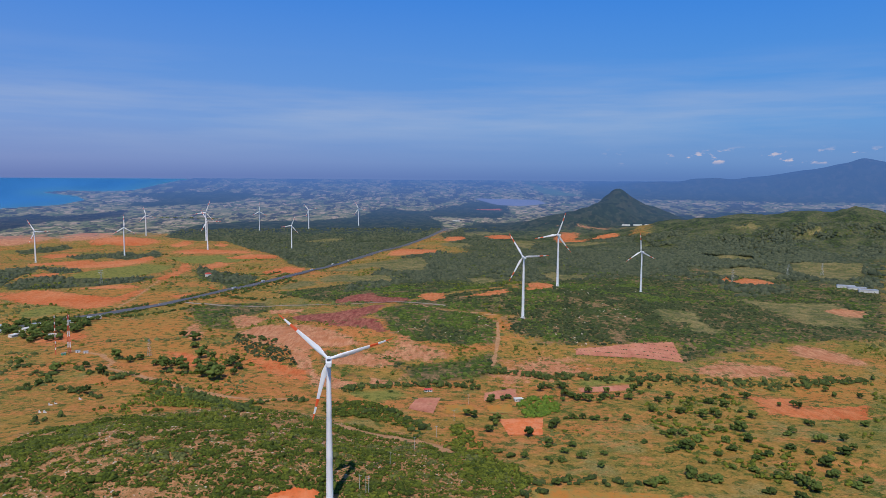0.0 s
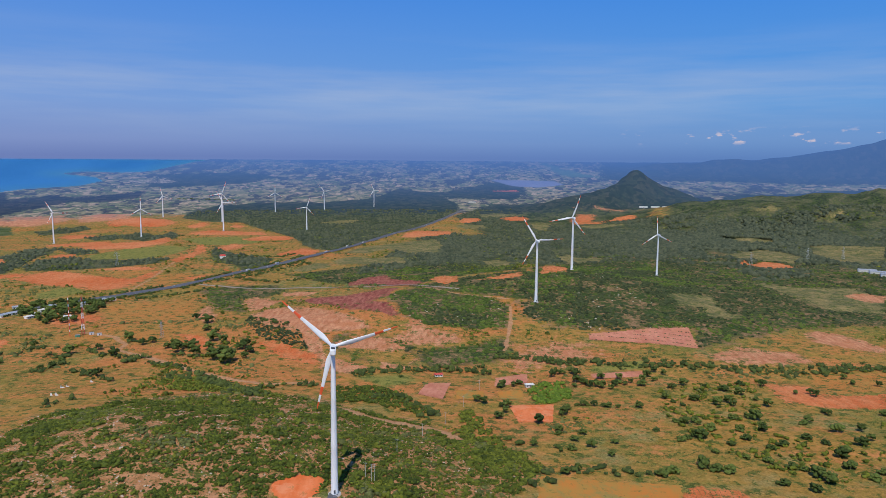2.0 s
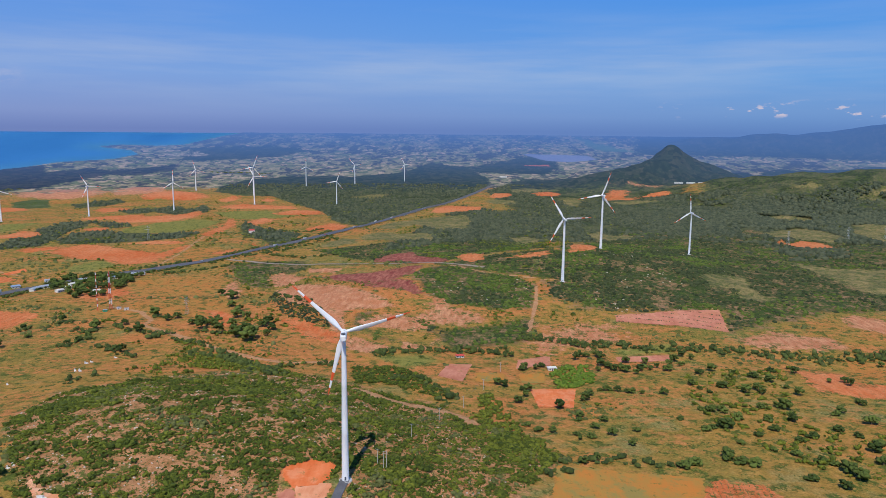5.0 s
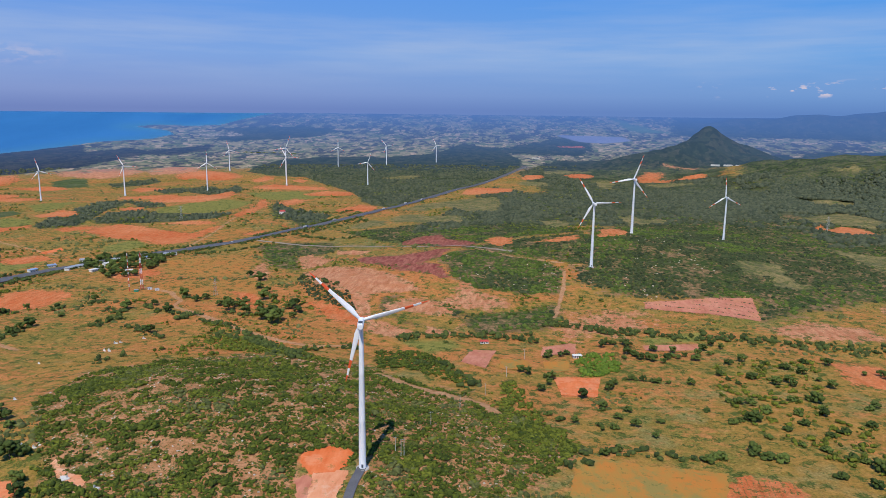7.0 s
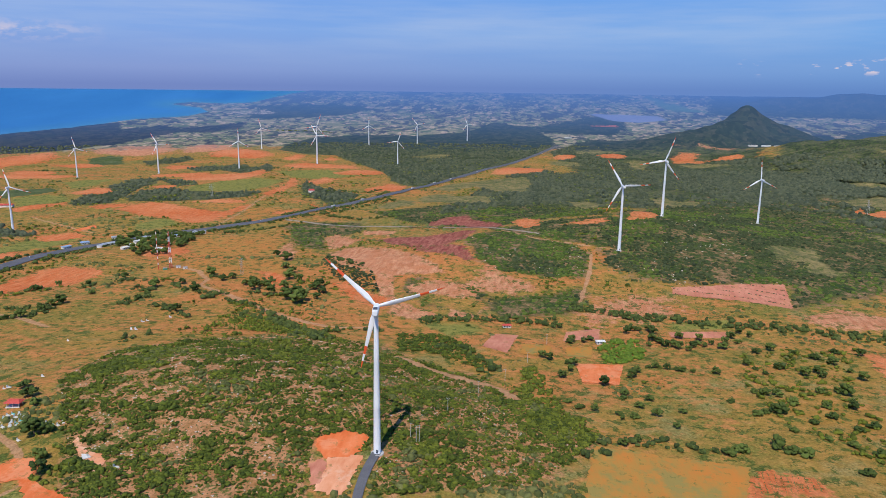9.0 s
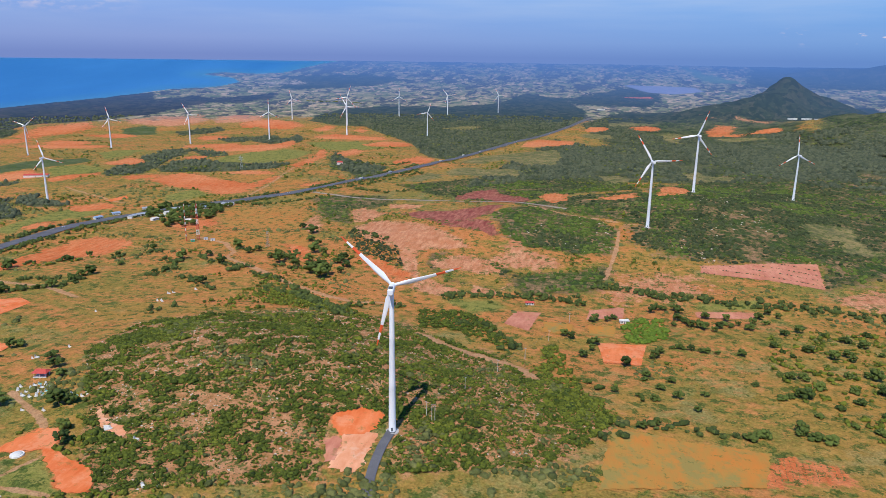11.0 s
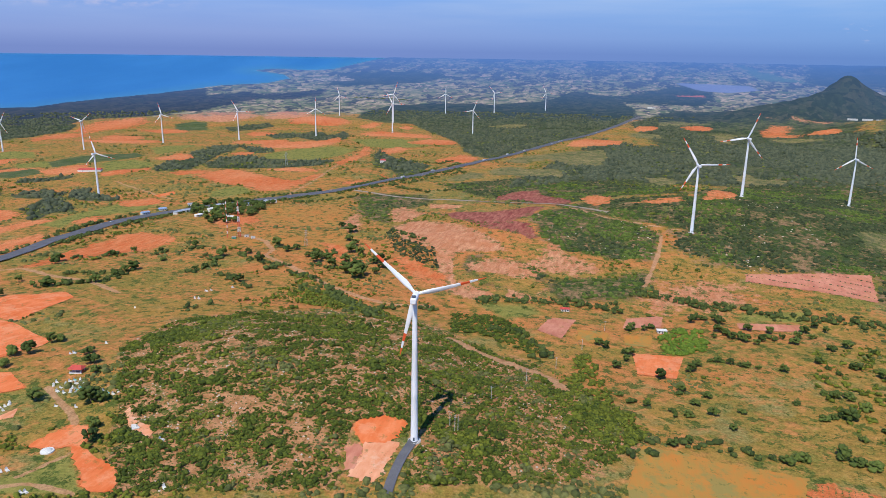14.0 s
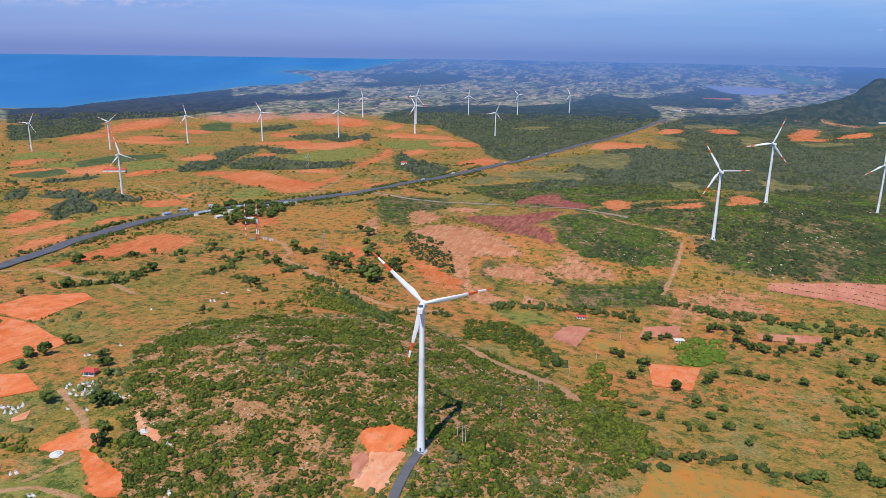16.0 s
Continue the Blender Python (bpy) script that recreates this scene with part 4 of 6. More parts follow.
# ---- bare fields with sharp edges ----
def soil_material(name, dark, light, grain, patch):
    n = Nodes(name)
    s = n.noise(4, 5, 0.65, n.scaled(n.where(), (1.0, 0.3, 1.0)))
    f = n.math("ADD", n.math("MULTIPLY", n.noise(26, 4, 0.6), 0.5), n.math("MULTIPLY", s, 0.5))
    col = n.mix(n.range(f, 0.38, 0.62), dark, light)
    col = n.mix(n.range(n.noise(15, 5, 0.7), 0.50, 0.60, 0, grain), col, patch)
    col = n.mix(n.range(n.noise(7, 5, 0.75), 0.58, 0.66, 0, grain), col, (0.13, 0.14, 0.035))
    return n.done(col, 0.95, 0, s, 0.5, 0.1)


SOILS = {
    "orange": (soil_material("ploughed orange soil", (0.60, 0.125, 0.032), (0.72, 0.215, 0.08), 0.5, (0.70, 0.30, 0.15)), "bare ploughed orange soil field"),
    "pink": (soil_material("dry pink soil", (0.42, 0.14, 0.085), (0.58, 0.25, 0.155), 0.45, (0.50, 0.22, 0.10)), "bare dry pink soil plot"),
    "clay": (soil_material("graded pale orange clay", (0.60, 0.22, 0.10), (0.74, 0.37, 0.21), 0.6, (0.66, 0.42, 0.28)), "graded pale orange clay cut into the hill"),
    "ochre": (soil_material("stubble field", (0.50, 0.18, 0.035), (0.36, 0.215, 0.05), 0.85, (0.26, 0.21, 0.06)), "ochre stubble field with red soil showing"),
}


def field(kind, corners, wobble=0.5):
    rnd = random.Random(len(corners) * 7 + int(corners[0][0]))
    edge = []
    for (ax, ay), (bx, by) in zip(corners, corners[1:] + corners[:1]):
        m = max(1, int(math.hypot(bx - ax, by - ay) / 2.5))
        for i in range(m):
            edge.append((ax + (bx - ax) * i / m + rnd.uniform(-wobble, wobble), ay + (by - ay) * i / m + rnd.uniform(-wobble, wobble)))
    px, py = [p[0] for p in edge], [p[1] for p in edge]
    u, v = np.meshgrid(np.arange(min(px), max(px), 3.0), np.arange(min(py), max(py), 3.0))
    u, v = u.ravel(), v.ravel()
    k = inside(u, v, edge) > 1.2
    points = [Vector(p) for p in edge] + [Vector(p) for p in zip(u[k], v[k])]
    n = len(edge)
    vs, _, fs, *_ = delaunay_2d_cdt(points, [(i, (i + 1) % n) for i in range(n)], [list(range(n))], 1, 1e-4)
    x, y = np.array([p.x for p in vs]), np.array([p.y for p in vs])
    z = ground_z(x, y) + 0.35
    fs = np.array([f if (vs[f[1]] - vs[f[0]]).cross(vs[f[2]] - vs[f[0]]) > 0 else f[::-1] for f in fs if len(f) == 3])
    ob = sheet("field", np.stack([x, y, z], -1), fs, [SOILS[kind][0]])
    return tagged(ob, SOILS[kind][1], "field", kind="structure")


for kind in SOILS:
    for edge, corners in COVER[kind]:
        if edge <= 6:
            field(kind, list(corners), 0.4 if edge < 5 else 1.3)


# ---- roads ----
def ribbon(name, line, half, lift, material, step=8.0, off=0.0):
    """A strip draped along a line of points, off metres to its side."""
    p = [Vector(q) for q in line]
    for _ in range(3):  # round the bends
        p = [p[0]] + [v for a, b in zip(p, p[1:]) for v in (a * 0.75 + b * 0.25, a * 0.25 + b * 0.75)] + [p[-1]]
    pts = [p[0]]
    for a, b in zip(p, p[1:]):
        if (b - pts[-1]).length > step:
            pts.append(b)
    co = []
    for i, q in enumerate(pts):
        t = (pts[min(i + 1, len(pts) - 1)] - pts[max(i - 1, 0)]).normalized()
        nrm = Vector((-t.y, t.x))
        for s in (-1, -0.33, 0.33, 1):
            w = q + nrm * (off + s * half)
            zz = max(float(ground_z(w.x + dx, w.y + dy)) for dx in (-half / 2, 0, half / 2) for dy in (-half / 2, 0, half / 2))
            co.append((w.x, w.y, zz + lift))
    return sheet(name, np.array(co), grid_faces(len(pts), 4, closed=False), [material])


PAINT = plain("white road paint", (0.55, 0.54, 0.5), 0.8)
highway = tagged(ribbon("road", ROAD, 10.5, 0.9, ASPHALT), "straight grey two-carriageway asphalt highway", "road", kind="structure")
for o in (-9.6, -0.35, 0.35, 9.6):
    tagged(ribbon("road_line", ROAD, 0.22, 0.96, PAINT, off=o), "white painted line along the highway", "road marking", kind="structure")
tagged(ribbon("road_lane", LANE, 3.4, 0.5, plain("dusty lane surface", (0.30, 0.24, 0.18), 0.95, 0, 0.2, 4.0)), "dusty grey lane to the hills", "road", kind="structure")
tagged(ribbon("road_access", ACCESS + [(-61, 335), (-56, 312), (-46, 280)], 2.6, 0.45, ASPHALT, step=3.0), "narrow grey asphalt service road to a turbine", "road", kind="structure")


# ---- wind turbines ----
def tower_mesh():
    bm = bmesh.new()
    rings = [(0.0, 2.15), (0.15, 2.1), (28.0, 1.85), (28.1, 1.87), (28.3, 1.85), (56, 1.5), (56.1, 1.52), (56.3, 1.5), (82.6, 1.2)]
    prev = None
    for z, r in rings:
        ring = [bm.verts.new((r * math.cos(a), r * math.sin(a), z)) for a in (i * math.tau / 28 for i in range(28))]
        if prev:
            for i in range(28):
                bm.faces.new((prev[i], prev[(i + 1) % 28], ring[(i + 1) % 28], ring[i]))
        prev = ring
    bm.faces.new(prev)
    return bm


def blade_mesh():
    """One blade along +z from the hub's axis: round root, wide shoulder, thin twisted tip. The rotor's axis is +y."""
    bm = bmesh.new()
    rows = [(1.0, 1.7, 1.0, 0), (3.0, 1.8, 0.95, 4), (5.5, 2.6, 0.5, 11), (8.5, 3.25, 0.3, 12), (13, 2.8, 0.24, 9), (20, 2.1, 0.21, 6), (28, 1.45, 0.19, 3), (34, 1.0, 0.18, 1), (37.4, 0.6, 0.18, 0), (38.5, 0.12, 0.2, 0)]
    prev, n = None, 14
    for z, chord, thick, twist in rows:
        ring = []
        for i in range(n):
            a = i * math.tau / n
            u = math.cos(a) * chord / 2 + chord * 0.18 * (1 - thick)
            w = math.sin(a) * chord * thick / 2 * (1 - 0.35 * (math.cos(a) * (thick < 0.9)))
            c, s = math.cos(radians(twist + 6)), math.sin(radians(twist + 6))
            ring.append(bm.verts.new((u * c - w * s, u * s + w * c + 0.0011 * z * z, z)))
        if prev:
            for i in range(n):
                bm.faces.new((prev[i], prev[(i + 1) % n], ring[(i + 1) % n], ring[i]))
        prev = ring
    bm.faces.new(prev)
    return bm


def nacelle_mesh():
    bm = bmesh.new()
    prof = [(-7.2, 2.6, 2.6), (-6.8, 3.2, 3.3), (-2.0, 3.5, 3.6), (2.2, 3.4, 3.5), (3.2, 2.9, 3.0)]
    prev = None
    for y, w, h in prof:
        ring = []
        for i in range(16):
            a = i * math.tau / 16
            c, s = math.cos(a), math.sin(a)
            ring.append(bm.verts.new((w / 2 * math.copysign(abs(c) ** 0.5, c), y, 0.15 + h / 2 * math.copysign(abs(s) ** 0.5, s))))
        if prev:
            for i in range(16):
                bm.faces.new((ring[i], ring[(i + 1) % 16], prev[(i + 1) % 16], prev[i]))
        else:
            bm.faces.new(ring)
        prev = ring
    bm.faces.new(prev[::-1])
    bmesh.ops.recalc_face_normals(bm, faces=bm.faces)
    return bm


def spinner_mesh():
    bm = bmesh.new()
    prev = None
    for y, r in [(3.3, 1.5), (3.6, 1.75), (5.4, 1.7), (6.4, 1.25), (7.0, 0.55), (7.15, 0.1)]:
        ring = [bm.verts.new((r * math.cos(a), y, r * math.sin(a))) for a in (i * math.tau / 20 for i in range(20))]
        if prev:
            for i in range(20):
                bm.faces.new((prev[i], ring[i], ring[(i + 1) % 20], prev[(i + 1) % 20]))
        prev = ring
    bm.faces.new(prev)
    bmesh.ops.recalc_face_normals(bm, faces=bm.faces)
    return bm


def turbine():
    t = thing("wind_turbine")
    smooth(part("tower", tower_mesh(), WHITE, t), 35)
    bm = bmesh.new()
    bmesh.ops.create_cone(bm, cap_ends=True, segments=28, radius1=4.4, radius2=3.6, depth=2.0, matrix=pose(0, 0, -0.75))
    part("foundation", bm, CONCRETE, t, "round concrete foundation")
    bm = box(bmesh.new(), 0, -2.13, 0.9, 1.0, 0.16, 2.1, 0, 0.03)
    part("door", bm, DARK, t, "grey steel tower door")
    head = part("nacelle", nacelle_mesh(), WHITE, t)
    smooth(head, 45)
    head.matrix_local = pose(0, 0, 84.2)
    bm = box(bmesh.new(), 0, -4.6, 1.92, 2.2, 2.4, 0.7, 0, 0.12)
    box(bm, 0, -6.2, 1.85, 0.1, 0.1, 1.4)
    part("cooler", bm, DARK, head, "dark cooler and wind vane on top")
    hub = part("hub", spinner_mesh(), WHITE, t)
    smooth(hub, 45)
    hub.matrix_local = pose(0, 0, 84.4, 3)
    me = None
    for k in range(3):
        if me is None:
            b = part("blade", blade_mesh(), BLADE, hub, "white blade with two orange tip bands")
            smooth(b, 50)
            me = b.data
        else:
            b = new("blade", me)
            b.parent = hub
            tagged(b, "white blade with two orange tip bands")
        b.matrix_local = pose(0, 4.9, 0, 0, 120 * k, 0)
    return t


def place_turbine(made, x, y, turn, phase, first=False, scale=1.0):
    z = float(ground_z(x, y)) + 0.1
    m = pose(x, y, z, 0, 0, turn)
    ob = made if first else copy_thing(made, m)
    ob.matrix_basis = m @ Matrix.Diagonal((scale, scale, scale, 1))
    for c in ob.children:
        if c.name.startswith("hub"):
            c.matrix_local = pose(0, 0, 84.4, 3) @ pose(0, 0, 0, 0, phase, 0)
    return ob


TURBINES = [
    (-63.7, 391.6, 10, -46, 1.0, 'white three-bladed wind turbine with orange-banded tips on a scrub hill'),
    (113.6, 990.3, 10, -32, 1.02, 'white three-bladed wind turbine with orange-banded tips on a low ridge'),
    (192.2, 1179.2, 10, 20, 1.015, 'white three-bladed wind turbine with orange-banded tips beside a red earth track'),
    (389.7, 1384.1, 10, -4, 0.935, 'white three-bladed wind turbine with orange-banded tips among dark scrub'),
    (-527.9, 2468.8, 10, 20, 0.96, 'white three-bladed wind turbine far out on the plain'),
    (-811.6, 2440.2, 10, -28, 1.16, 'white three-bladed wind turbine far out on the plain'),
    (-398.8, 3346.6, 10, -25, 0.925, 'white three-bladed wind turbine far out on the plain'),
    (-1152.1, 1997.2, 10, -30, 1.02, 'white three-bladed wind turbine far out on the plain'),
    (-992.4, 2202.8, 10, 0, 1.035, 'white three-bladed wind turbine far out on the plain'),
    (-864.4, 1069.7, 10, -15, 0.89, 'white three-bladed wind turbine far out on the plain'),
    (-1384.4, 1615.5, 10, 50, 0.88, 'white three-bladed wind turbine far out on the plain'),
    (-1303.8, 1836.5, 10, -15, 0.95, 'white three-bladed wind turbine far out on the plain'),
    (-1202.2, 2869.0, 10, -15, 0.995, 'white three-bladed wind turbine far out on the plain'),
    (-803.5, 3103.8, 10, 0, 1.005, 'white three-bladed wind turbine far out on the plain'),
    (-607.9, 3210.1, 10, -40, 0.995, 'white three-bladed wind turbine far out on the plain'),
    (-929.0, 2777.7, 10, 20, 1.3, 'white three-bladed wind turbine far out on the plain'),
    (-1532.3, 1501.5, 10, 30, 0.855, 'white three-bladed wind turbine far out on the plain'),
]
first_turbine = turbine()
for i, (x, y, turn, phase, scale, words) in enumerate(TURBINES):
    t = place_turbine(first_turbine, x, y, turn, phase, i == 0, scale)
    tagged(t, words, "wind turbine", "wind farm")


# ---- plants ----
def lump(seed, subdiv=1, jitter=0.28, flat=0.8, cut=-0.35):
    """A rough clump of leaves about 1 m in radius, as points and triangles, open below."""
    rnd = random.Random(seed)
    bm = bmesh.new()
    bmesh.ops.create_icosphere(bm, subdivisions=subdiv, radius=1.0)
    for v in bm.verts:
        k = 1 + rnd.uniform(-jitter, jitter)
        v.co = Vector((v.co.x * k, v.co.y * k, v.co.z * k * flat))
    low = [f for f in bm.faces if f.calc_center_median().z < cut]
    bmesh.ops.delete(bm, geom=low, context="FACES")
    bm.verts.ensure_lookup_table()
    loose = [v for v in bm.verts if not v.link_faces]
    bmesh.ops.delete(bm, geom=loose, context="VERTS")
    bm.verts.index_update()
    co = np.array([v.co[:] for v in bm.verts])
    fa = np.array([[v.index for v in f.verts] for f in bm.faces])
    bm.free()
    return co, fa


def tufts(seed, count, subdiv=1):
    """A bush of several clumps."""
    rnd = random.Random(seed)
    cos, fas, n = [], [], 0
    for i in range(count):
        co, fa = lump(seed * 31 + i, subdiv, 0.34)
        a, d = rnd.uniform(0, math.tau), (0.0 if i == 0 else rnd.uniform(0.35, 0.75))
        s = rnd.uniform(0.45, 0.7) * (1.0 if count < 4 else 0.8)
        cos.append(co * s + np.array([math.cos(a) * d, math.sin(a) * d, rnd.uniform(0.1, 0.5)]))
        fas.append(fa + n)
        n += len(co)
    return np.concatenate(cos), np.concatenate(fas)


def scatter(name, x, y, r, tall, kinds, material, label, category, seed=1):
    """Many bushes in one mesh. r: radius of each; tall: height against radius."""
    rng = np.random.default_rng(seed)
    x, y, r = np.asarray(x, float), np.asarray(y, float), np.asarray(r, float)
    z = ground_z(x, y) - 0.12 * r
    which = rng.integers(0, len(kinds), len(x))
    turn = rng.uniform(0, math.tau, len(x))
    h = r * tall * rng.uniform(0.75, 1.25, len(x))
    sq = rng.uniform(0.75, 1.3, len(x))
    cos, fas, n = [], [], 0
    for k, (co, fa) in enumerate(kinds):
        i = np.where(which == k)[0]
        if not len(i):
            continue
        c, s = np.cos(turn[i])[:, None], np.sin(turn[i])[:, None]
        px, py = co[None, :, 0] * r[i, None] * sq[i, None], co[None, :, 1] * r[i, None]
        p = np.stack([x[i, None] + px * c - py * s, y[i, None] + px * s + py * c, z[i, None] + (co[None, :, 2] + 0.3) * h[i, None]], -1)
        cos.append(p.reshape(-1, 3))
        fas.append((fa[None] + (np.arange(len(i)) * len(co))[:, None, None] + n).reshape(-1, 3))
        n += p.shape[0] * p.shape[1]
    ob = sheet(name, np.concatenate(cos), np.concatenate(fas), [material], shade=False)
    return tagged(ob, label, category, kind="stuff")


def spread(rng, corners, per_metre):
    """Random points in a polygon."""
    cx, cy = [c[0] for c in corners], [c[1] for c in corners]
    area = (max(cx) - min(cx)) * (max(cy) - min(cy))
    n = int(area * per_metre)
    x, y = rng.uniform(min(cx), max(cx), n), rng.uniform(min(cy), max(cy), n)
    k = inside(x, y, list(corners)) > 0
    return x[k], y[k]


LEFT_TREES = [(-598, 725), (-587, 683), (-558, 738), (-559, 752), (-542, 787), (-517, 774), (-482, 735), (-487, 804), (-427, 713), (-419, 722), (-416, 735), (-425, 766), (-568, 613), (-536, 562), (-542, 605), (-525, 607), (-511, 614), (-498, 624), (-488, 632), (-486, 658), (-489, 676), (-487, 686), (-361, 685), (-348, 677), (-378, 439), (-388, 434), (-370, 412), (-329, 443), (-311, 427), (-297, 415), (-244, 353), (-236, 339), (-304, 373), (-266, 375), (-262, 378), (-382, 464), (-380, 471), (-403, 787), (-373, 762)]
ROW_TREES = [(-352, 965), (-329, 934), (-315, 887), (-294, 861), (-287, 830), (-270, 818), (-278, 790), (-261, 766), (-250, 757), (-237, 740), (-240, 728), (-255, 740), (-229, 777), (-224, 752), (-242, 786), (-328, 796), (-326, 811), (-309, 794), (-308, 777), (-294, 781), (-280, 760), (-358, 824), (-364, 813), (-391, 834), (-238, 797)]
PLOT_TREES = [(38, 718), (45, 671), (50, 675), (61, 677), (67, 686), (102, 718), (108, 726), (115, 726), (123, 729), (129, 722), (124, 698), (130, 692), (133, 684), (143, 691), (152, 719), (147, 677), (160, 687), (169, 711), (169, 690), (176, 696), (191, 702), (201, 721), (210, 738), (217, 727), (47, 596), (50, 610), (41, 578), (44, 614), (96, 592), (100, 602), (71, 572), (23, 625), (28, 620)]
FIELD_BUSHES = [(83, 543), (86, 550), (104, 544), (96, 529), (94, 590), (132, 613), (136, 611), (116, 616), (121, 616), (126, 615), (112, 617), (146, 612), (164, 614), (176, 529), (181, 533), (189, 536), (194, 540), (186, 573), (191, 573), (200, 574), (125, 523), (117, 493), (144, 466), (149, 466), (172, 476), (174, 473), (89, 505), (79, 506), (80, 499), (105, 513), (88, 465), (77, 458), (44, 522), (50, 511), (55, 516), (61, 510), (163, 550), (197, 644), (198, 630), (204, 621)]
EAST_BUSHES = [(191, 570), (202, 571), (174, 525), (190, 535), (207, 556), (210, 523), (193, 505), (176, 476), (179, 470), (187, 466), (212, 494), (222, 489), (234, 478), (243, 474), (245, 464), (252, 573), (256, 588), (236, 587), (229, 558), (226, 537), (239, 518), (251, 525), (287, 575), (275, 539), (281, 527), (304, 554), (281, 502), (277, 480), (291, 515), (307, 528), (281, 460), (293, 471), (217, 450), (233, 440), (247, 454), (152, 465), (141, 459), (284, 692)]
EAST_TREES = [(119, 683), (130, 698), (141, 684), (155, 673), (165, 694), (186, 687), (203, 709), (211, 678), (228, 689), (245, 682), (257, 670), (270, 661), (278, 643), (281, 626), (250, 624), (235, 623), (220, 640), (194, 639), (304, 693), (324, 694), (339, 685), (339, 695), (401, 729), (403, 708), (422, 700), (369, 602), (324, 603), (324, 611), (321, 537), (328, 558), (248, 633), (250, 591), (251, 561), (295, 582)]
HEDGES = [
    [(46, 779), (83, 773), (126, 765), (164, 771)],
    [(167, 757), (247, 761), (306, 755), (363, 748), (418, 762), (476, 770)],
    [(-99, 699), (-69, 713), (-32, 725), (1, 732), (38, 727)],
    [(-658, 999), (-632, 1051), (-595, 1109), (-553, 1128)],
    [(-662, 765), (-667, 818), (-663, 889), (-639, 959)],
    [(-442, 1237), (-409, 1294), (-375, 1362), (-340, 1444), (-311, 1518)],
    [(-544, 1631), (-480, 1651), (-404, 1627), (-391, 1678)],
    [(53, 437), (73, 456), (105, 467), (135, 461)],
    [(-209, 637), (-169, 650), (-129, 664)],
    [(-412, 1214), (-449, 1152), (-506, 1098)],
    [(-353, 743), (-283, 713), (-228, 661), (-166, 601)],
    [(-252, 677), (-191, 621), (-166, 614)],
    [(-77, 629), (-47, 628), (-16, 585), (-24, 554)],
]
HEDGES += [
    [(-533, 595), (-518, 605), (-505, 622), (-483, 630)],
    [(-477, 627), (-485, 656), (-491, 692)],
    [(-549, 652), (-526, 652), (-506, 655)],
    [(-595, 709), (-587, 727)],
    [(-561, 721), (-560, 749), (-541, 741)],
    [(-692, 680), (-688, 725), (-695, 762), (-705, 806), (-710, 851), (-709, 879)],
    [(-683, 871), (-659, 927)],
    [(-422, 698), (-420, 738)],
    [(-518, 748), (-510, 764), (-509, 779)],
    [(-501, 796), (-465, 793)],
    [(-446, 770), (-402, 724)],
    [(-381, 700), (-349, 672), (-324, 658)],
    [(-410, 781), (-373, 758), (-336, 751)],
    [(-390, 821), (-367, 828)],
    [(-314, 770), (-279, 756)],
    [(-334, 804), (-308, 819)],
    [(-333, 564), (-327, 599)],
    [(-283, 672), (-257, 670), (-224, 652), (-192, 632), (-172, 622)],
    [(-274, 947), (-240, 907), (-212, 890)],
    [(-394, 1287), (-311, 1250), (-259, 1292)],
    [(-416, 1382), (-383, 1485)],
    [(-1224, 1152), (-1146, 1108)],
    [(-1586, 2016), (-1470, 2007)],
    [(-1353, 3401), (-1069, 3437)],
    [(-14, 2083), (74, 1997), (86, 1822)],
]
BRUSH_NORTH = [(-114, 653), (-74, 664), (-43, 637), (-15, 584), (-28, 578), (-59, 597), (-77, 611), (-99, 598)]
BRUSH_EAST = [(6, 583), (17, 601), (30, 547), (41, 501), (63, 478), (62, 461), (45, 429), (34, 447), (22, 472), (8, 501), (10, 548)]
BRUSH_WEST = [(-278, 644), (-278, 678), (-233, 663), (-173, 631), (-142, 608), (-159, 596), (-199, 615), (-248, 621)]
GROVE = [(72, 662), (89, 693), (113, 695), (112, 645), (91, 623), (74, 622)]
SCRAPE_SCRUB = [(-277, 925), (-283, 977), (-244, 924), (-198, 871), (-164, 789), (-197, 798), (-236, 842)]
VILLAGE = [(-654, 1000), (-643, 1068), (-576, 1113), (-533, 1092), (-516, 974), (-567, 950)]
RIDGE_FACE = [(92, 934), (101, 1078), (168, 1187), (393, 1547), (461, 1375), (311, 920), (171, 889)]
EAST_SCRUB = [(197, 687), (303, 704), (257, 569), (278, 529), (342, 545), (281, 443), (229, 460), (191, 513), (182, 580)]

rng = np.random.default_rng(7)
BARE = ("orange", "pink", "red", "tan", "dim", "clay")


def clear(x, y, margin=0.0):
    """True where neither bare soil, a road nor a turbine's foot is."""
    ok = np.ones(np.shape(x), bool)
    for k in BARE:
        ok &= cover_at(k, x, y, True) < margin + 0.5
    ok &= (along(x, y, ROAD) > 14) & (along(x, y, LANE) > 5) & (along(x, y, ACCESS) > 4.5)
    for line, half in LINES:
        ok &= along(x, y, line) > half + 0.5
    for tx, ty, *_ in TURBINES:
        ok &= np.hypot(x - tx, y - ty) > 6
    return ok


TUFT3 = [tufts(i, 3) for i in range(6)]
FULL = [tufts(40 + i, 5) for i in range(8)]
TUFT2 = [tufts(20 + i, 2) for i in range(6)]
LUMPS = [lump(50 + i, 1, 0.3) for i in range(6)]

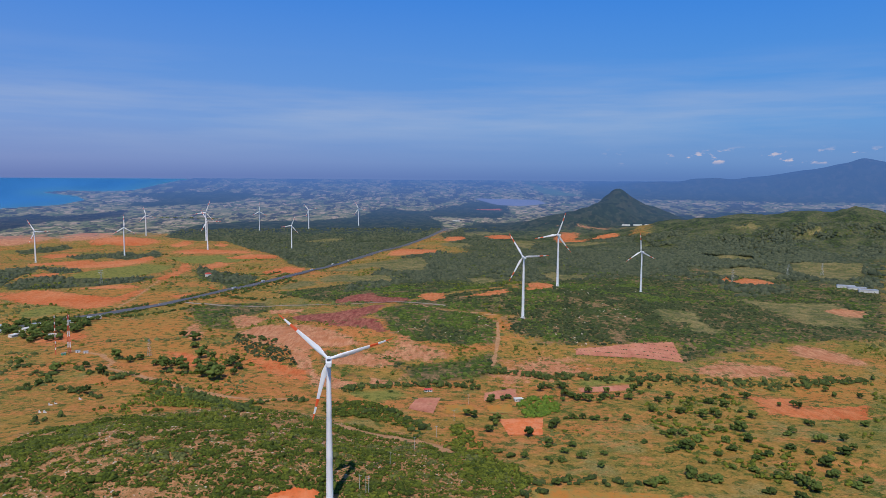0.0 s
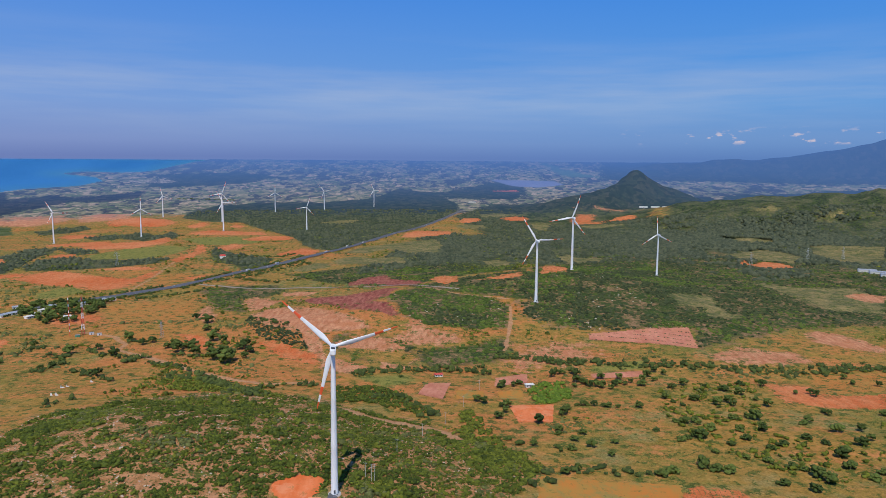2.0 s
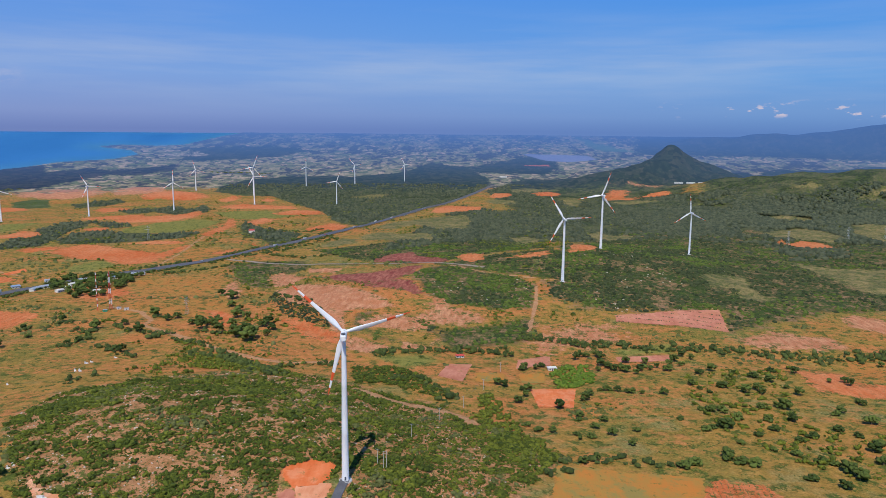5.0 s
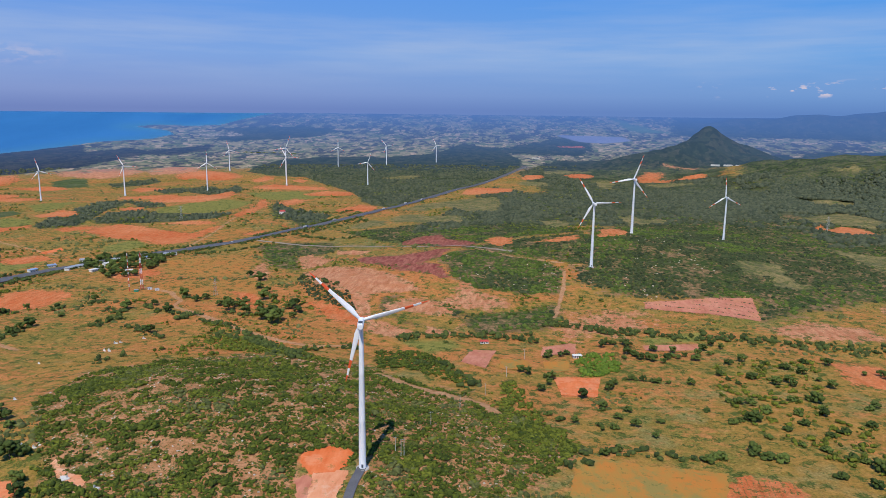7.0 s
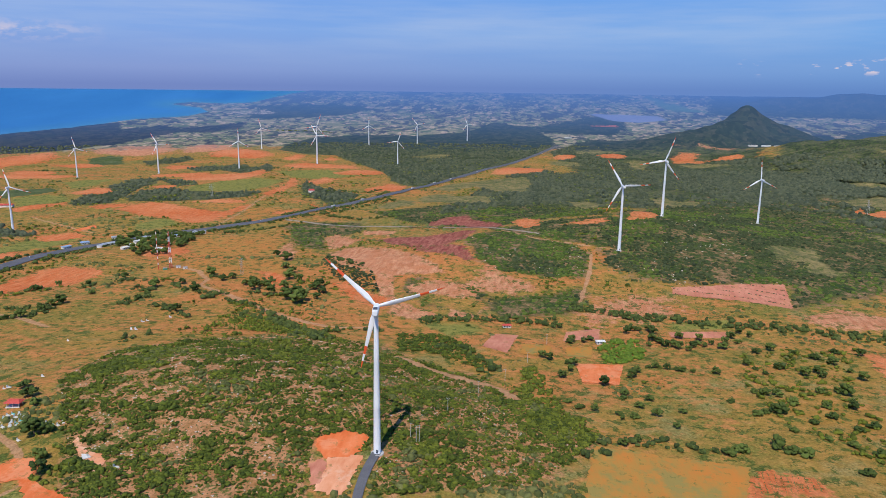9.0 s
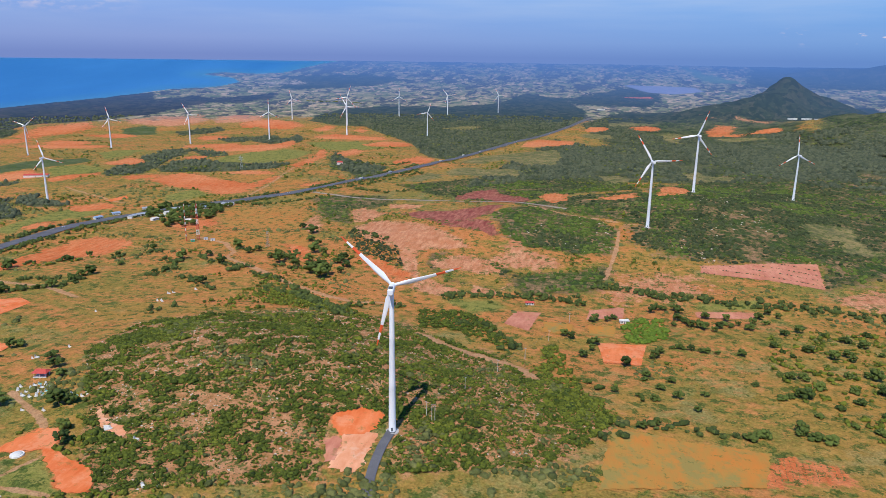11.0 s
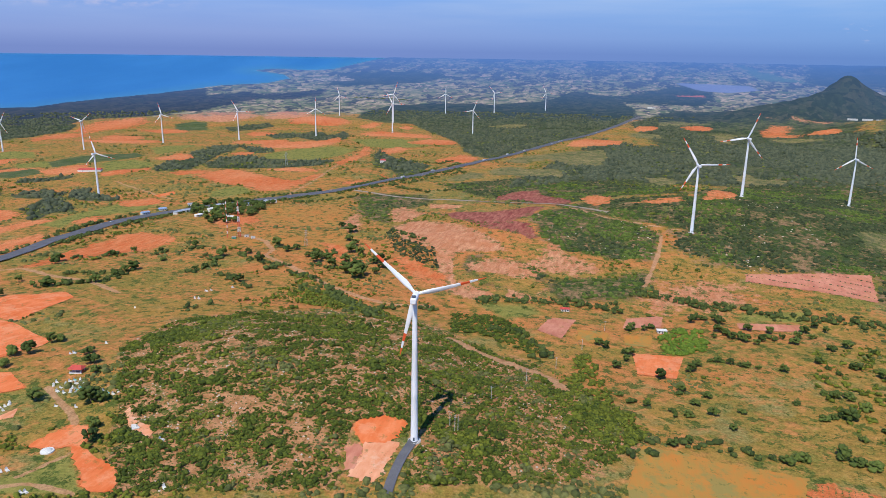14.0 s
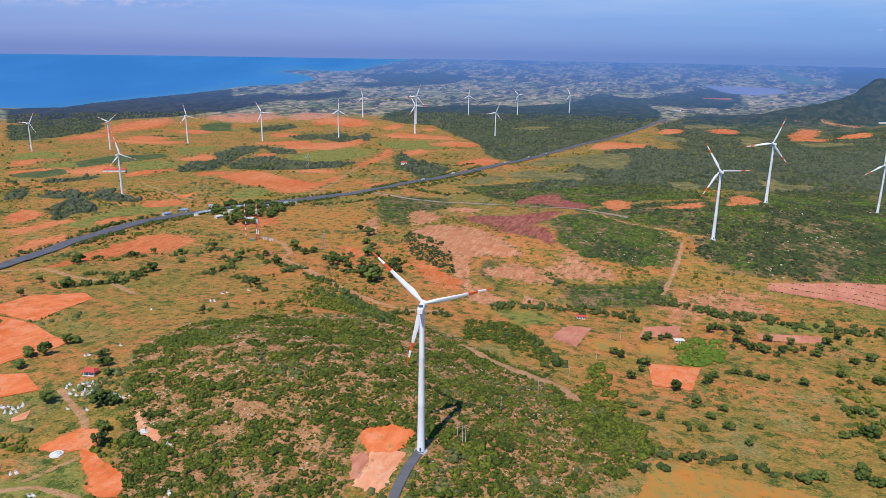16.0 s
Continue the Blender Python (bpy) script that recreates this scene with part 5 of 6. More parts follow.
# the hill with the turbine: dense thorn scrub with stony gaps
hill = COVER["scrub"][-1][1]
x, y = spread(rng, hill, 0.275)
gap = lattice(x, y, 12, 11) * 0.42 + lattice(x, y, 40, 12) * 0.2 + lattice(x, y, 5, 13) * 0.42
west = np.clip((-60 - x) / 160, 0, 1)
k = (gap > 0.35 + 0.07 * west - 0.08 * (x > -40) + rng.uniform(-0.09, 0.09, len(x))) & clear(x, y)
x, y, gap = x[k], y[k], gap[k]
r = rng.uniform(0.45, 1.35, len(x)) * rng.choice([1.0, 1.0, 1.0, 1.0, 1.0, 1.9], len(x)) + np.clip(gap - 0.5, 0, 0.4) * 4.5
tone = lattice(x, y, 22, 14) * 0.6 + lattice(x, y, 6, 15) * 0.4 + rng.uniform(-0.12, 0.12, len(x))
half, deep = tone > 0.33, tone > 0.50
scatter("scrub", x[deep], y[deep], r[deep], 0.9, FULL, SCRUB_DEEP, "dense deep green thorn scrub on the stony hill", "scrub", 2)
half2 = half & ~deep
scatter("scrub", x[half2], y[half2], r[half2], 0.85, FULL, SCRUB, "bright green thorn scrub on the stony hill", "scrub", 3)
scatter("scrub", x[~half], y[~half], r[~half] * 0.9, 0.8, TUFT2, SCRUB_DRY, "greyish dry thorn scrub between stones on the hill", "scrub", 4)

# ridge and flats beyond: low dark scrub
xs, ys, rs = [], [], []
for corners, rate in ((COVER["scrub"][0][1], 0.06), (RIDGE_FACE, 0.034), (COVER["scrub"][1][1], 0.024), *((c, 0.03) for _, c in COVER["low"][2:4]), *((c, 0.016) for _, c in COVER["low"][4:])):
    x, y = spread(rng, corners, rate)
    g = lattice(x, y, 30, 21) * 0.6 + lattice(x, y, 11, 22) * 0.5
    k = (g > 0.46 + rng.uniform(-0.12, 0.12, len(x))) & clear(x, y)
    xs.append(x[k]), ys.append(y[k]), rs.append(rng.uniform(1.3, 3.2, k.sum()))
x, y, r = map(np.concatenate, (xs, ys, rs))
bright = lattice(x, y, 70, 23) * 0.6 + lattice(x, y, 24, 24) * 0.4 + 0.18 * ((x < 80) & (y < 1080)) + rng.uniform(-0.1, 0.1, len(x)) > 0.54
scatter("scrub", x[bright], y[bright], r[bright], 0.75, LUMPS, RIDGE_BRIGHT, "low bright green scrub over the ridge", "scrub", 5)
scatter("scrub", x[~bright], y[~bright], r[~bright], 0.75, LUMPS, RIDGE, "low dark green scrub over the ridge", "scrub", 15)

# scattered bushes over the open land
n = 90000
a, d = np.radians(rng.uniform(-52, 38, n)), np.exp(rng.uniform(math.log(260), math.log(2700), n))
x, y = 25 + d * np.sin(a), 35 + d * np.cos(a)
g = lattice(x, y, 120, 31) * 0.45 + lattice(x, y, 32, 32) * 0.4 + lattice(x, y, 9, 33) * 0.25
east = (x > 0) & (y > 1200)
k = (g > np.where(east, 0.57, np.where(x < 0, 0.635, 0.67)) + rng.uniform(-0.08, 0.08, n)) & clear(x, y) & (cover_at("scrub", x, y, True) < 0) & (cover_at("ochre", x, y, True) < 0)
k &= (cover_at("lime", x, y, True) < 0) & (cover_at("sea", x, y, True) < 0)
x, y = x[k], y[k]
r = rng.uniform(0.45, 1.0, len(x)) * rng.choice([1.0, 1.0, 2.2], len(x)) * (1 + np.clip(np.hypot(x, y) / 1500, 0, 1.2))
half = lattice(x, y, 60, 35) > 0.5
scatter("bushes", x[half], y[half], r[half], 0.9, TUFT2, SCRUB, "scattered green bushes over dry grassland", "bushes", 6)
scatter("bushes", x[~half], y[~half], r[~half], 0.85, LUMPS, SCRUB_DRY, "scattered greyish bushes over dry grassland", "bushes", 7)

# plantations and woods far off
xs, ys = [], []
for edge, corners in COVER["wood"] + COVER["coast"]:
    c = np.mean(corners, 0)
    x, y = spread(rng, corners, 0.006 if edge > 100 else 0.012 if np.hypot(*c) < 2400 else 0.007)
    k = (lattice(x, y, 40, 41) * 0.6 + lattice(x, y, 110, 42) * 0.5 + rng.uniform(-0.2, 0.2, len(x)) > np.where((x > 60) & (y < 1900), 0.59, 0.43)) & clear(x, y) & (np.hypot(x - 25, y - 35) < np.where(x < 250, 3250, 2780))
    xs.append(x[k]), ys.append(y[k])
x, y = np.concatenate(xs), np.concatenate(ys)
scatter("woods", x, y, rng.uniform(2.5, 5.5, len(x)) * np.where(x > 560, 1.25, 1.0), 1.0, LUMPS, WOODS, "grey-green plantation woods on the plain", "woods", 8)

# hedges and tree belts
xs, ys, rs = [], [], []
for i, line in enumerate(HEDGES):
    for (ax, ay), (bx, by) in zip(line, line[1:]):
        ln = math.hypot(bx - ax, by - ay)
        m = max(2, int(ln / (1.3 if i < 3 else 3.0)))
        t = rng.uniform(0, 1, m)
        w = 8.0 if i in (1, 5) else 5.5 if i < 3 else 3.5
        xs.append(ax + t * (bx - ax) + rng.normal(0, w, m)), ys.append(ay + t * (by - ay) + rng.normal(0, w, m))
        rs.append(rng.uniform(1.2, 4.2, m))
for i in range(4, 16):  # trees on both sides of the highway
    (ax, ay), (bx, by) = ROAD[i], ROAD[i + 1]
    ln = math.hypot(bx - ax, by - ay)
    for side in (-1, 1):
        m = int(ln / (2.6 if side > 0 else 1.9))
        t = rng.uniform(0, 1, m)
        o = side * (15 + np.abs(rng.normal(0, 5, m)))
        x, y = ax + t * (bx - ax) + o * (by - ay) / ln, ay + t * (by - ay) - o * (bx - ax) / ln
        k = lattice(x, y, 45, 51 + side) > 0.42
        xs.append(x[k]), ys.append(y[k]), rs.append(rng.uniform(1.5, 4.0, k.sum()))
x, y, r = map(np.concatenate, (xs, ys, rs))
k = (along(x, y, ROAD) > 13)
scatter("hedge", x[k], y[k], r[k], 1.0, TUFT3, leaf_material("hedge leaves", (0.03, 0.046, 0.013), (0.11, 0.135, 0.032)), "dark green hedges and tree belts between fields", "hedge", 9)
for corners, rate, kinds, mat_, words in (
    (GROVE, 0.11, TUFT3, leaf_material("bright grove leaves", (0.06, 0.115, 0.012), (0.17, 0.23, 0.03)), "bright green grove of low trees beside the plots"),
    (SCRAPE_SCRUB, 0.06, TUFT2, RIDGE, "green scrub between red earth scrapes"),
    (BRUSH_NORTH, 0.10, FULL, SCRUB_DEEP, "dense deep green brush beyond the hill track"),
    (BRUSH_EAST, 0.085, FULL, SCRUB, "dense bright green brush at the hill's foot"),
    (BRUSH_WEST, 0.07, FULL, SCRUB, "bright green brush along the dirt track"),
    (EAST_SCRUB, 0.012, TUFT3, SCRUB, "clumps of green bushes over straw-coloured grass"),
):
    x, y = spread(rng, corners, rate)
    k = clear(x, y)
    x, y = x[k], y[k]
    scatter("bushes", x, y, rng.uniform(1.2, 3.0, len(x)), 0.9, kinds, mat_, words, "bushes", 10)


def tree(seed, tall, wide, clumps):
    rnd = random.Random(seed)
    t = thing("tree")
    bm = bmesh.new()
    rod(bm, (0, 0, -0.6), (0.1, 0, tall * 0.42), 0.28, 0.18, 7)
    for i in range(4):
        a = i * math.tau / 4 + rnd.uniform(-0.4, 0.4)
        rod(bm, (0.1, 0, tall * 0.36), (math.cos(a) * wide * 0.5, math.sin(a) * wide * 0.5, tall * 0.68), 0.13, 0.05, 5)
    part("trunk", bm, BARK, t)
    cos, fas, n = [], [], 0
    for i in range(clumps):
        a, d = rnd.uniform(0, math.tau), math.sqrt(rnd.random()) * wide * 0.72
        up = tall * rnd.uniform(0.34, 0.9) * (1 - 0.28 * (d / wide) ** 2)
        s = rnd.uniform(0.18, 0.36) * wide
        co, fa = lump(seed * 97 + i, 1, 0.36, 0.75, -0.6)
        cos.append(co * s + np.array([math.cos(a) * d, math.sin(a) * d, up]))
        fas.append(fa + n)
        n += len(co)
    crown = sheet("crown", np.concatenate(cos), np.concatenate(fas), [TREE], shade=False)
    crown.parent = t
    return t


KINDS = [tree(1, 6.5, 3.6, 30), tree(2, 5.2, 3.4, 26), tree(3, 8.0, 4.4, 36), tree(4, 4.2, 3.6, 26), tree(5, 3.0, 3.0, 22)]
used = [False] * len(KINDS)
pick = random.Random(5)


def plant(points, kinds, low, high, words, group, category="tree"):
    for x, y in points:
        k = pick.choice(kinds)
        s = pick.uniform(low, high)
        x, y = x + pick.uniform(-1.5, 1.5), y + pick.uniform(-1.5, 1.5)
        y0 = y
        while max(float(cover_at(kd, np.array([x]), np.array([y]), True)[0]) for kd in ("orange", "pink")) > -2.0 and y > y0 - 30:
            y -= 2.0
        m = pose(x, y, float(ground_z(x, y)) - 0.1, 0, 0, pick.uniform(0, 360))
        if used[k]:
            t = copy_thing(KINDS[k], m)
        else:
            t = KINDS[k]
            used[k] = True
        t.matrix_basis = m @ Matrix.Diagonal((s * pick.uniform(0.85, 1.2), s, s * pick.uniform(0.85, 1.1), 1))
        tagged(t, words, category, group)


plant(LEFT_TREES, [0, 1, 2, 3], 1.1, 1.8, "dark green round tree on dry grassland", "trees by the western fields")
plant(ROW_TREES, [0, 2, 1], 1.3, 1.9, "dense dark green tree in a row beside red earth", "row of trees by the track")
plant(PLOT_TREES, [0, 1, 2], 0.9, 1.4, "dark green tree beside a red soil plot", "trees round the plots")
plant(FIELD_BUSHES, [3, 4, 1], 0.75, 1.25, "round green bush on straw-coloured grass", "bushes in the pasture", "bush")
plant(EAST_BUSHES, [3, 4, 4], 1.1, 1.9, "wide dark green bush on straw-coloured grass", "bushes in the pasture", "bush")
plant(EAST_TREES, [0, 1, 3], 0.9, 1.4, "dark green tree at the pasture's edge", "trees by the pasture")


# ---- built things ----
MAST = (-462, 864)
THIN_MAST = (-474, 855)
TRANSFORMER_POLE = (-355, 845)
LINE_POLES = [(-49, 413), (-34, 458), (-20, 513), (-4, 553), (11, 605), (26, 662)]
PYLONS = [(649, 1577), (821, 1678), (926, 1722), (-720, 1484)]
HOUSES = [(-657, 1041), (-595, 986), (-591, 962), (-608, 1038), (-601, 1044), (-635, 995), (-602, 1012), (-554, 1093), (-543, 1100), (-681, 998), (-688, 965), (-640, 980), (-541, 969), (-569, 1065)]
RED_HOUSE = (-529, 1589)
BARN = (-1085, 1299)
FAR_SHEDS = [(795, 3088), (835, 3048), (845, 2912), (65, 3528)]
SUBSTATION = [(850, 1484), (861, 1462), (863, 1426)]
PAVILION = (-312, 415)
GRAVES = [(-311, 393), (-313, 398), (-303, 391), (-304, 396), (-305, 401), (-303, 403), (-297, 398), (-299, 403), (-294, 400), (-295, 392), (-290, 390), (-289, 393), (-289, 396), (-292, 387), (-286, 385), (-295, 385), (-264, 388), (-259, 387), (-258, 390), (-268, 390), (-301, 386)]
LONE_GRAVES = [(-329, 361), (-327, 363), (-321, 361), (-319, 363), (-319, 366), (-322, 356), (-317, 356), (-315, 358), (-219, 359), (-223, 350), (-222, 353), (-191, 329), (-198, 352), (-352, 605), (-348, 606), (-358, 633), (-356, 638), (-341, 653), (-286, 369), (-272, 370), (-386, 564), (-333, 467), (-341, 444), (-343, 442), (-233, 291), (-231, 292), (-170, 316), (-163, 318), (-258, 303), (-256, 305)]
TOMB = (-250, 325)
SLAB = (-222, 360)
MAST_CABINS = [(-453, 867), (-441, 863), (-463, 852)]
GROVE_HUT = (75, 677)
FIELD_HUT = (-14, 708)
STAY_POLE = (-51, 413)
PINK_ROWS = [(167, 878), (303, 918), (289, 832), (219, 848), (165, 854)]
ORANGE_ROWS = [(151, 440), (187, 436), (183, 419), (142, 407)]
RED_PAINT = plain("red mast paint", (0.55, 0.06, 0.04), 0.5)
STEEL = plain("galvanised steel", (0.48, 0.49, 0.50), 0.45, 0.7)
WALL = plain("limewashed wall", (0.72, 0.69, 0.62), 0.9, 0, 0.18, 2.0)
TILES = plain("red roof tiles", (0.50, 0.07, 0.05), 0.8, 0, 0.25, 1.0)
TIN = plain("grey sheet roof", (0.42, 0.44, 0.46), 0.5, 0.3, 0.25, 2.0)
BLUE_TIN = plain("bluish sheet roof", (0.30, 0.40, 0.55), 0.5, 0.2, 0.2, 2.0)
GLASS = plain("dark window glass", (0.03, 0.04, 0.05), 0.15, 0, 0.1)
TURQUOISE = plain("turquoise tile", (0.16, 0.52, 0.45), 0.6, 0, 0.2)
PALE = plain("weathered pale stone", (0.62, 0.60, 0.55), 0.9, 0, 0.25, 0.6)
RUBBER = plain("black tyre rubber", (0.02, 0.02, 0.02), 0.9)
WIRE = plain("grey cable", (0.12, 0.12, 0.13), 0.6)
GREEN_PAINT = plain("green cabin paint", (0.05, 0.30, 0.16), 0.6)
WOOD_POLE = plain("pale concrete pole", (0.50, 0.47, 0.42), 0.85, 0, 0.2)


def on_ground(x, y, turn=0.0, sink=0.0):
    return pose(x, y, float(ground_z(x, y)) - sink, 0, 0, turn)


def lattice_mast(tall=49.0, foot=3.4, top=0.9, bays=14):
    t = thing("telecom_mast")

    def corner(z, i):
        h = (foot + (top - foot) * z / tall) / 2
        return Vector((h * (1, -1, -1, 1)[i], h * (1, 1, -1, -1)[i], z))

    paints = (RED_PAINT, WHITE)
    for b in range(7):
        z0, z1 = tall * b / 7, tall * (b + 1) / 7
        for i in range(4):
            part("leg", rod(bmesh.new(), corner(z0 - (0.5 if b == 0 else 0), i), corner(z1, i), 0.16, 0.16, 6), paints[b % 2], t)
    for b in range(bays):
        z0, z1 = tall * b / bays, tall * (b + 1) / bays
        bm = bmesh.new()
        for i in range(4):
            j = (i + 1) % 4
            rod(bm, corner(z0, i), corner(z1, j), 0.07, 0.07, 4)
            rod(bm, corner(z0, j), corner(z1, i), 0.07, 0.07, 4)
            rod(bm, corner(z1, i), corner(z1, j), 0.07, 0.07, 4)
        part("brace", bm, paints[(b * 7 // bays) % 2], t)
    for k, (z, a) in enumerate(((33, 20), (36, 150), (40, 250), (44, 80), (44, 200), (46, 320))):
        d = Vector((math.cos(radians(a)), math.sin(radians(a)), 0))
        bm = bmesh.new()
        if k < 3:
            rod(bm, d * 1.0 + Vector((0, 0, z)), d * 1.6 + Vector((0, 0, z)), 0.9, 0.9, 16)
            part("dish", bm, PALE, t, "pale microwave drum")
        else:
            box(bm, d.x * 1.3, d.y * 1.3, z, 0.45, 0.25, 2.4, a)
            part("antenna", bm, PALE, t, "white panel antenna")
    part("rod", rod(bmesh.new(), (0, 0, tall - 0.5), (0, 0, tall + 4), 0.08, 0.03, 6), STEEL, t)
    return t


mast = lattice_mast()
mast.matrix_world = on_ground(*MAST, 20)
tagged(mast, "red and white lattice telecom mast on dry ground", "mast")
mast2 = thing("antenna_mast")
part("pole", rod(bmesh.new(), (0, 0, -0.5), (0, 0, 50), 0.45, 0.3, 8), RED_PAINT, mast2)
for k in range(6):
    part("collar", rod(bmesh.new(), (0, 0, 6 + k * 8), (0, 0, 9 + k * 8), 0.5, 0.48, 8), WHITE, mast2, "white painted band")
for k in range(3):
    a = k * math.tau / 3
    part("stay", rod(bmesh.new(), (0, 0, 42), (math.cos(a) * 17, math.sin(a) * 17, -1.0), 0.05, 0.05, 4), WIRE, mast2, "thin steel stay")
mast2.matrix_world = on_ground(*THIN_MAST)
tagged(mast2, "slim stayed antenna mast banded red and white", "mast")


def cabin(w, d, h, paint, words, x, y, turn):
    t = thing("equipment_cabin")
    part("body", box(bmesh.new(), 0, 0, -0.4, w, d, h + 0.4, 0, 0.04), paint, t)
    part("roof", box(bmesh.new(), 0, 0, h, w + 0.4, d + 0.4, 0.18, 0, 0.03), TIN, t)
    part("door", box(bmesh.new(), 0, -d / 2 - 0.02, 0.1, 0.9, 0.06, 1.9), DARK, t)
    t.matrix_world = on_ground(x, y, turn)
    tagged(t, words, "cabin")


for (x, y), paint, words in zip(MAST_CABINS, (PALE, PALE, GREEN_PAINT), ("white equipment cabin at the mast's foot", "white equipment cabin at the mast's foot", "green equipment cabin by the mast")):
    cabin(5.0, 3.0, 2.6, paint, words, x, y, 20)


def power_pole(tall, arms=1, wide=2.4, twin=False):
    t = thing("utility_pole")
    for s in ((-0.9, 0.9) if twin else (0.0,)):
        part("pole", rod(bmesh.new(), (s, 0, -0.8), (s, 0, tall), 0.2, 0.13, 8), WOOD_POLE, t)
    for k in range(arms):
        z = tall - 0.5 - 1.3 * k
        part("crossarm", box(bmesh.new(), 0, 0, z, wide, 0.14, 0.14), STEEL, t)
        for s in (-0.45, 0.0, 0.45):
            part("insulator", rod(bmesh.new(), (s * wide, 0, z + 0.14), (s * wide, 0, z + 0.45), 0.07, 0.05, 6), PALE, t)
    return t


pole = power_pole(9.5)
for i, (x, y) in enumerate(LINE_POLES):
    nx, ny = LINE_POLES[min(i + 1, 5)]
    px, py = LINE_POLES[max(i - 1, 0)]
    turn = math.degrees(math.atan2(ny - py, nx - px)) - 90
    p = pole if i == 0 else copy_thing(pole, on_ground(x, y, turn))
    p.matrix_basis = on_ground(x, y, turn)
    tagged(p, "pale concrete utility pole with a steel crossarm", "utility pole", "poles of the valley line")
twin = power_pole(11.0, 2, 3.0, True)
twin.matrix_world = on_ground(STAY_POLE[0] + 7, STAY_POLE[1] - 4, 25)
tagged(twin, "twin-legged concrete utility pole near the turbine", "utility pole")
for i in range(5):
    (ax, ay), (bx, by) = LINE_POLES[i], LINE_POLES[i + 1]
    a = Vector((ax, ay, float(ground_z(ax, ay)) + 9.4))
    b = Vector((bx, by, float(ground_z(bx, by)) + 9.4))
    side = Vector((-(b - a).y, (b - a).x, 0)).normalized()
    for s in (-1.08, 0, 1.08):
        bm = bmesh.new()
        last = None
        for k in range(9):
            u = k / 8
            q = a.lerp(b, u) + side * s - Vector((0, 0, 1.4 * 4 * u * (1 - u)))
            if last is not None:
                rod(bm, last, q, 0.025, 0.025, 4)
            last = q
        tagged(part("power_line", bm, WIRE), "thin sagging wire between utility poles", "power line", "wires of the valley line")


def lattice_tower(tall=26.0):
    t = thing("pylon")
    for i in range(4):
        sx, sy = (1, -1, -1, 1)[i], (1, 1, -1, -1)[i]
        part("leg", rod(bmesh.new(), (sx * 2.2, sy * 2.2, -0.6), (sx * 0.45, sy * 0.45, tall), 0.14, 0.1, 5), STEEL, t)
    bm = bmesh.new()
    for k in range(9):
        z0, z1 = tall * k / 9, tall * (k + 1) / 9
        h0, h1 = 2.2 - 1.75 * k / 9, 2.2 - 1.75 * (k + 1) / 9
        for s in (-1, 1):
            rod(bm, (-h0, s * h0, z0), (h1, s * h1, z1), 0.06, 0.06, 4)
            rod(bm, (s * h0, h0, z0), (s * h1, -h1, z1), 0.06, 0.06, 4)
    part("brace", bm, STEEL, t)
    for z, w in ((tall * 0.72, 5.5), (tall * 0.84, 4.6), (tall * 0.96, 3.8)):
        bm = bmesh.new()
        rod(bm, (-w, 0, z), (w, 0, z), 0.1, 0.1, 4)
        rod(bm, (-w, 0, z), (0, 0, z + 1.6), 0.07, 0.07, 4)
        rod(bm, (w, 0, z), (0, 0, z + 1.6), 0.07, 0.07, 4)
        part("crossarm", bm, STEEL, t)
    return t


tower = lattice_tower()
for i, (x, y) in enumerate([TRANSFORMER_POLE] + PYLONS):
    s = 0.8 if i == 0 else 1.15
    p = tower if i == 0 else copy_thing(tower, on_ground(x, y, 30))
    p.matrix_basis = on_ground(x, y, 70 if i == 0 else 20) @ Matrix.Diagonal((s, s, s, 1))
    tagged(p, "grey steel lattice pylon with crossarms over open land", "pylon", "pylons")


def house(w, d, h, wall, roof, rise, name="house"):
    t = thing(name)
    walls = part("wall", box(bmesh.new(), 0, 0, -1.0, w, d, h + 1.0), wall, t)
    bm = bmesh.new()
    o = 0.6
    pts = [(-w / 2 - o, -d / 2 - o, h), (w / 2 + o, -d / 2 - o, h), (w / 2 + o, d / 2 + o, h), (-w / 2 - o, d / 2 + o, h), (-w / 2 + rise * 0.6, 0, h + rise), (w / 2 - rise * 0.6, 0, h + rise)]
    v = [bm.verts.new(p) for p in pts]
    for f in ((0, 1, 5, 4), (1, 2, 5), (2, 3, 4, 5), (3, 0, 4), (3, 2, 1, 0)):
        bm.faces.new([v[i] for i in f])
    part("roof", bm, roof, t)
    for s in (-0.3, 0.3):
        part("window", box(bmesh.new(), w * s, -d / 2 - 0.02, 1.0, 1.3, 0.08, 1.2), GLASS, walls)
    part("door", box(bmesh.new(), 0, -d / 2 - 0.02, 0.02, 1.0, 0.08, 2.05), DARK, walls)
    return t


models = [house(13, 8, 3.4, WALL, TIN, 1.6), house(10, 7, 3.2, WALL, PALE, 1.2), house(12, 7, 3.4, WALL, BLUE_TIN, 1.5)]
words = ["limewashed house with a grey sheet roof among trees", "small white house with a pale roof among trees", "long house with a bluish sheet roof by the highway"]
for i, (x, y) in enumerate(HOUSES):
    k = (0, 1, 1, 0, 1, 0, 1, 0, 0, 2, 2, 0, 1, 2)[i]
    m = on_ground(x, y, 35 + 17 * (i % 4))
    hobj = models[k] if i in (0, 1, 9) else copy_thing(models[k], m)
    hobj.matrix_basis = m
    tagged(hobj, words[k], "house", "village by the highway")
red = house(13, 10, 6.5, WALL, TILES, 3.2)
red.matrix_basis = on_ground(*RED_HOUSE, 15)
tagged(red, "white two-storey house with a red tiled roof", "house")
barn = house(46, 14, 4.5, WALL, TILES, 2.4, "barn")
barn.matrix_basis = on_ground(*BARN, 25)
tagged(barn, "long white barn with a red roof beyond the fields", "barn")
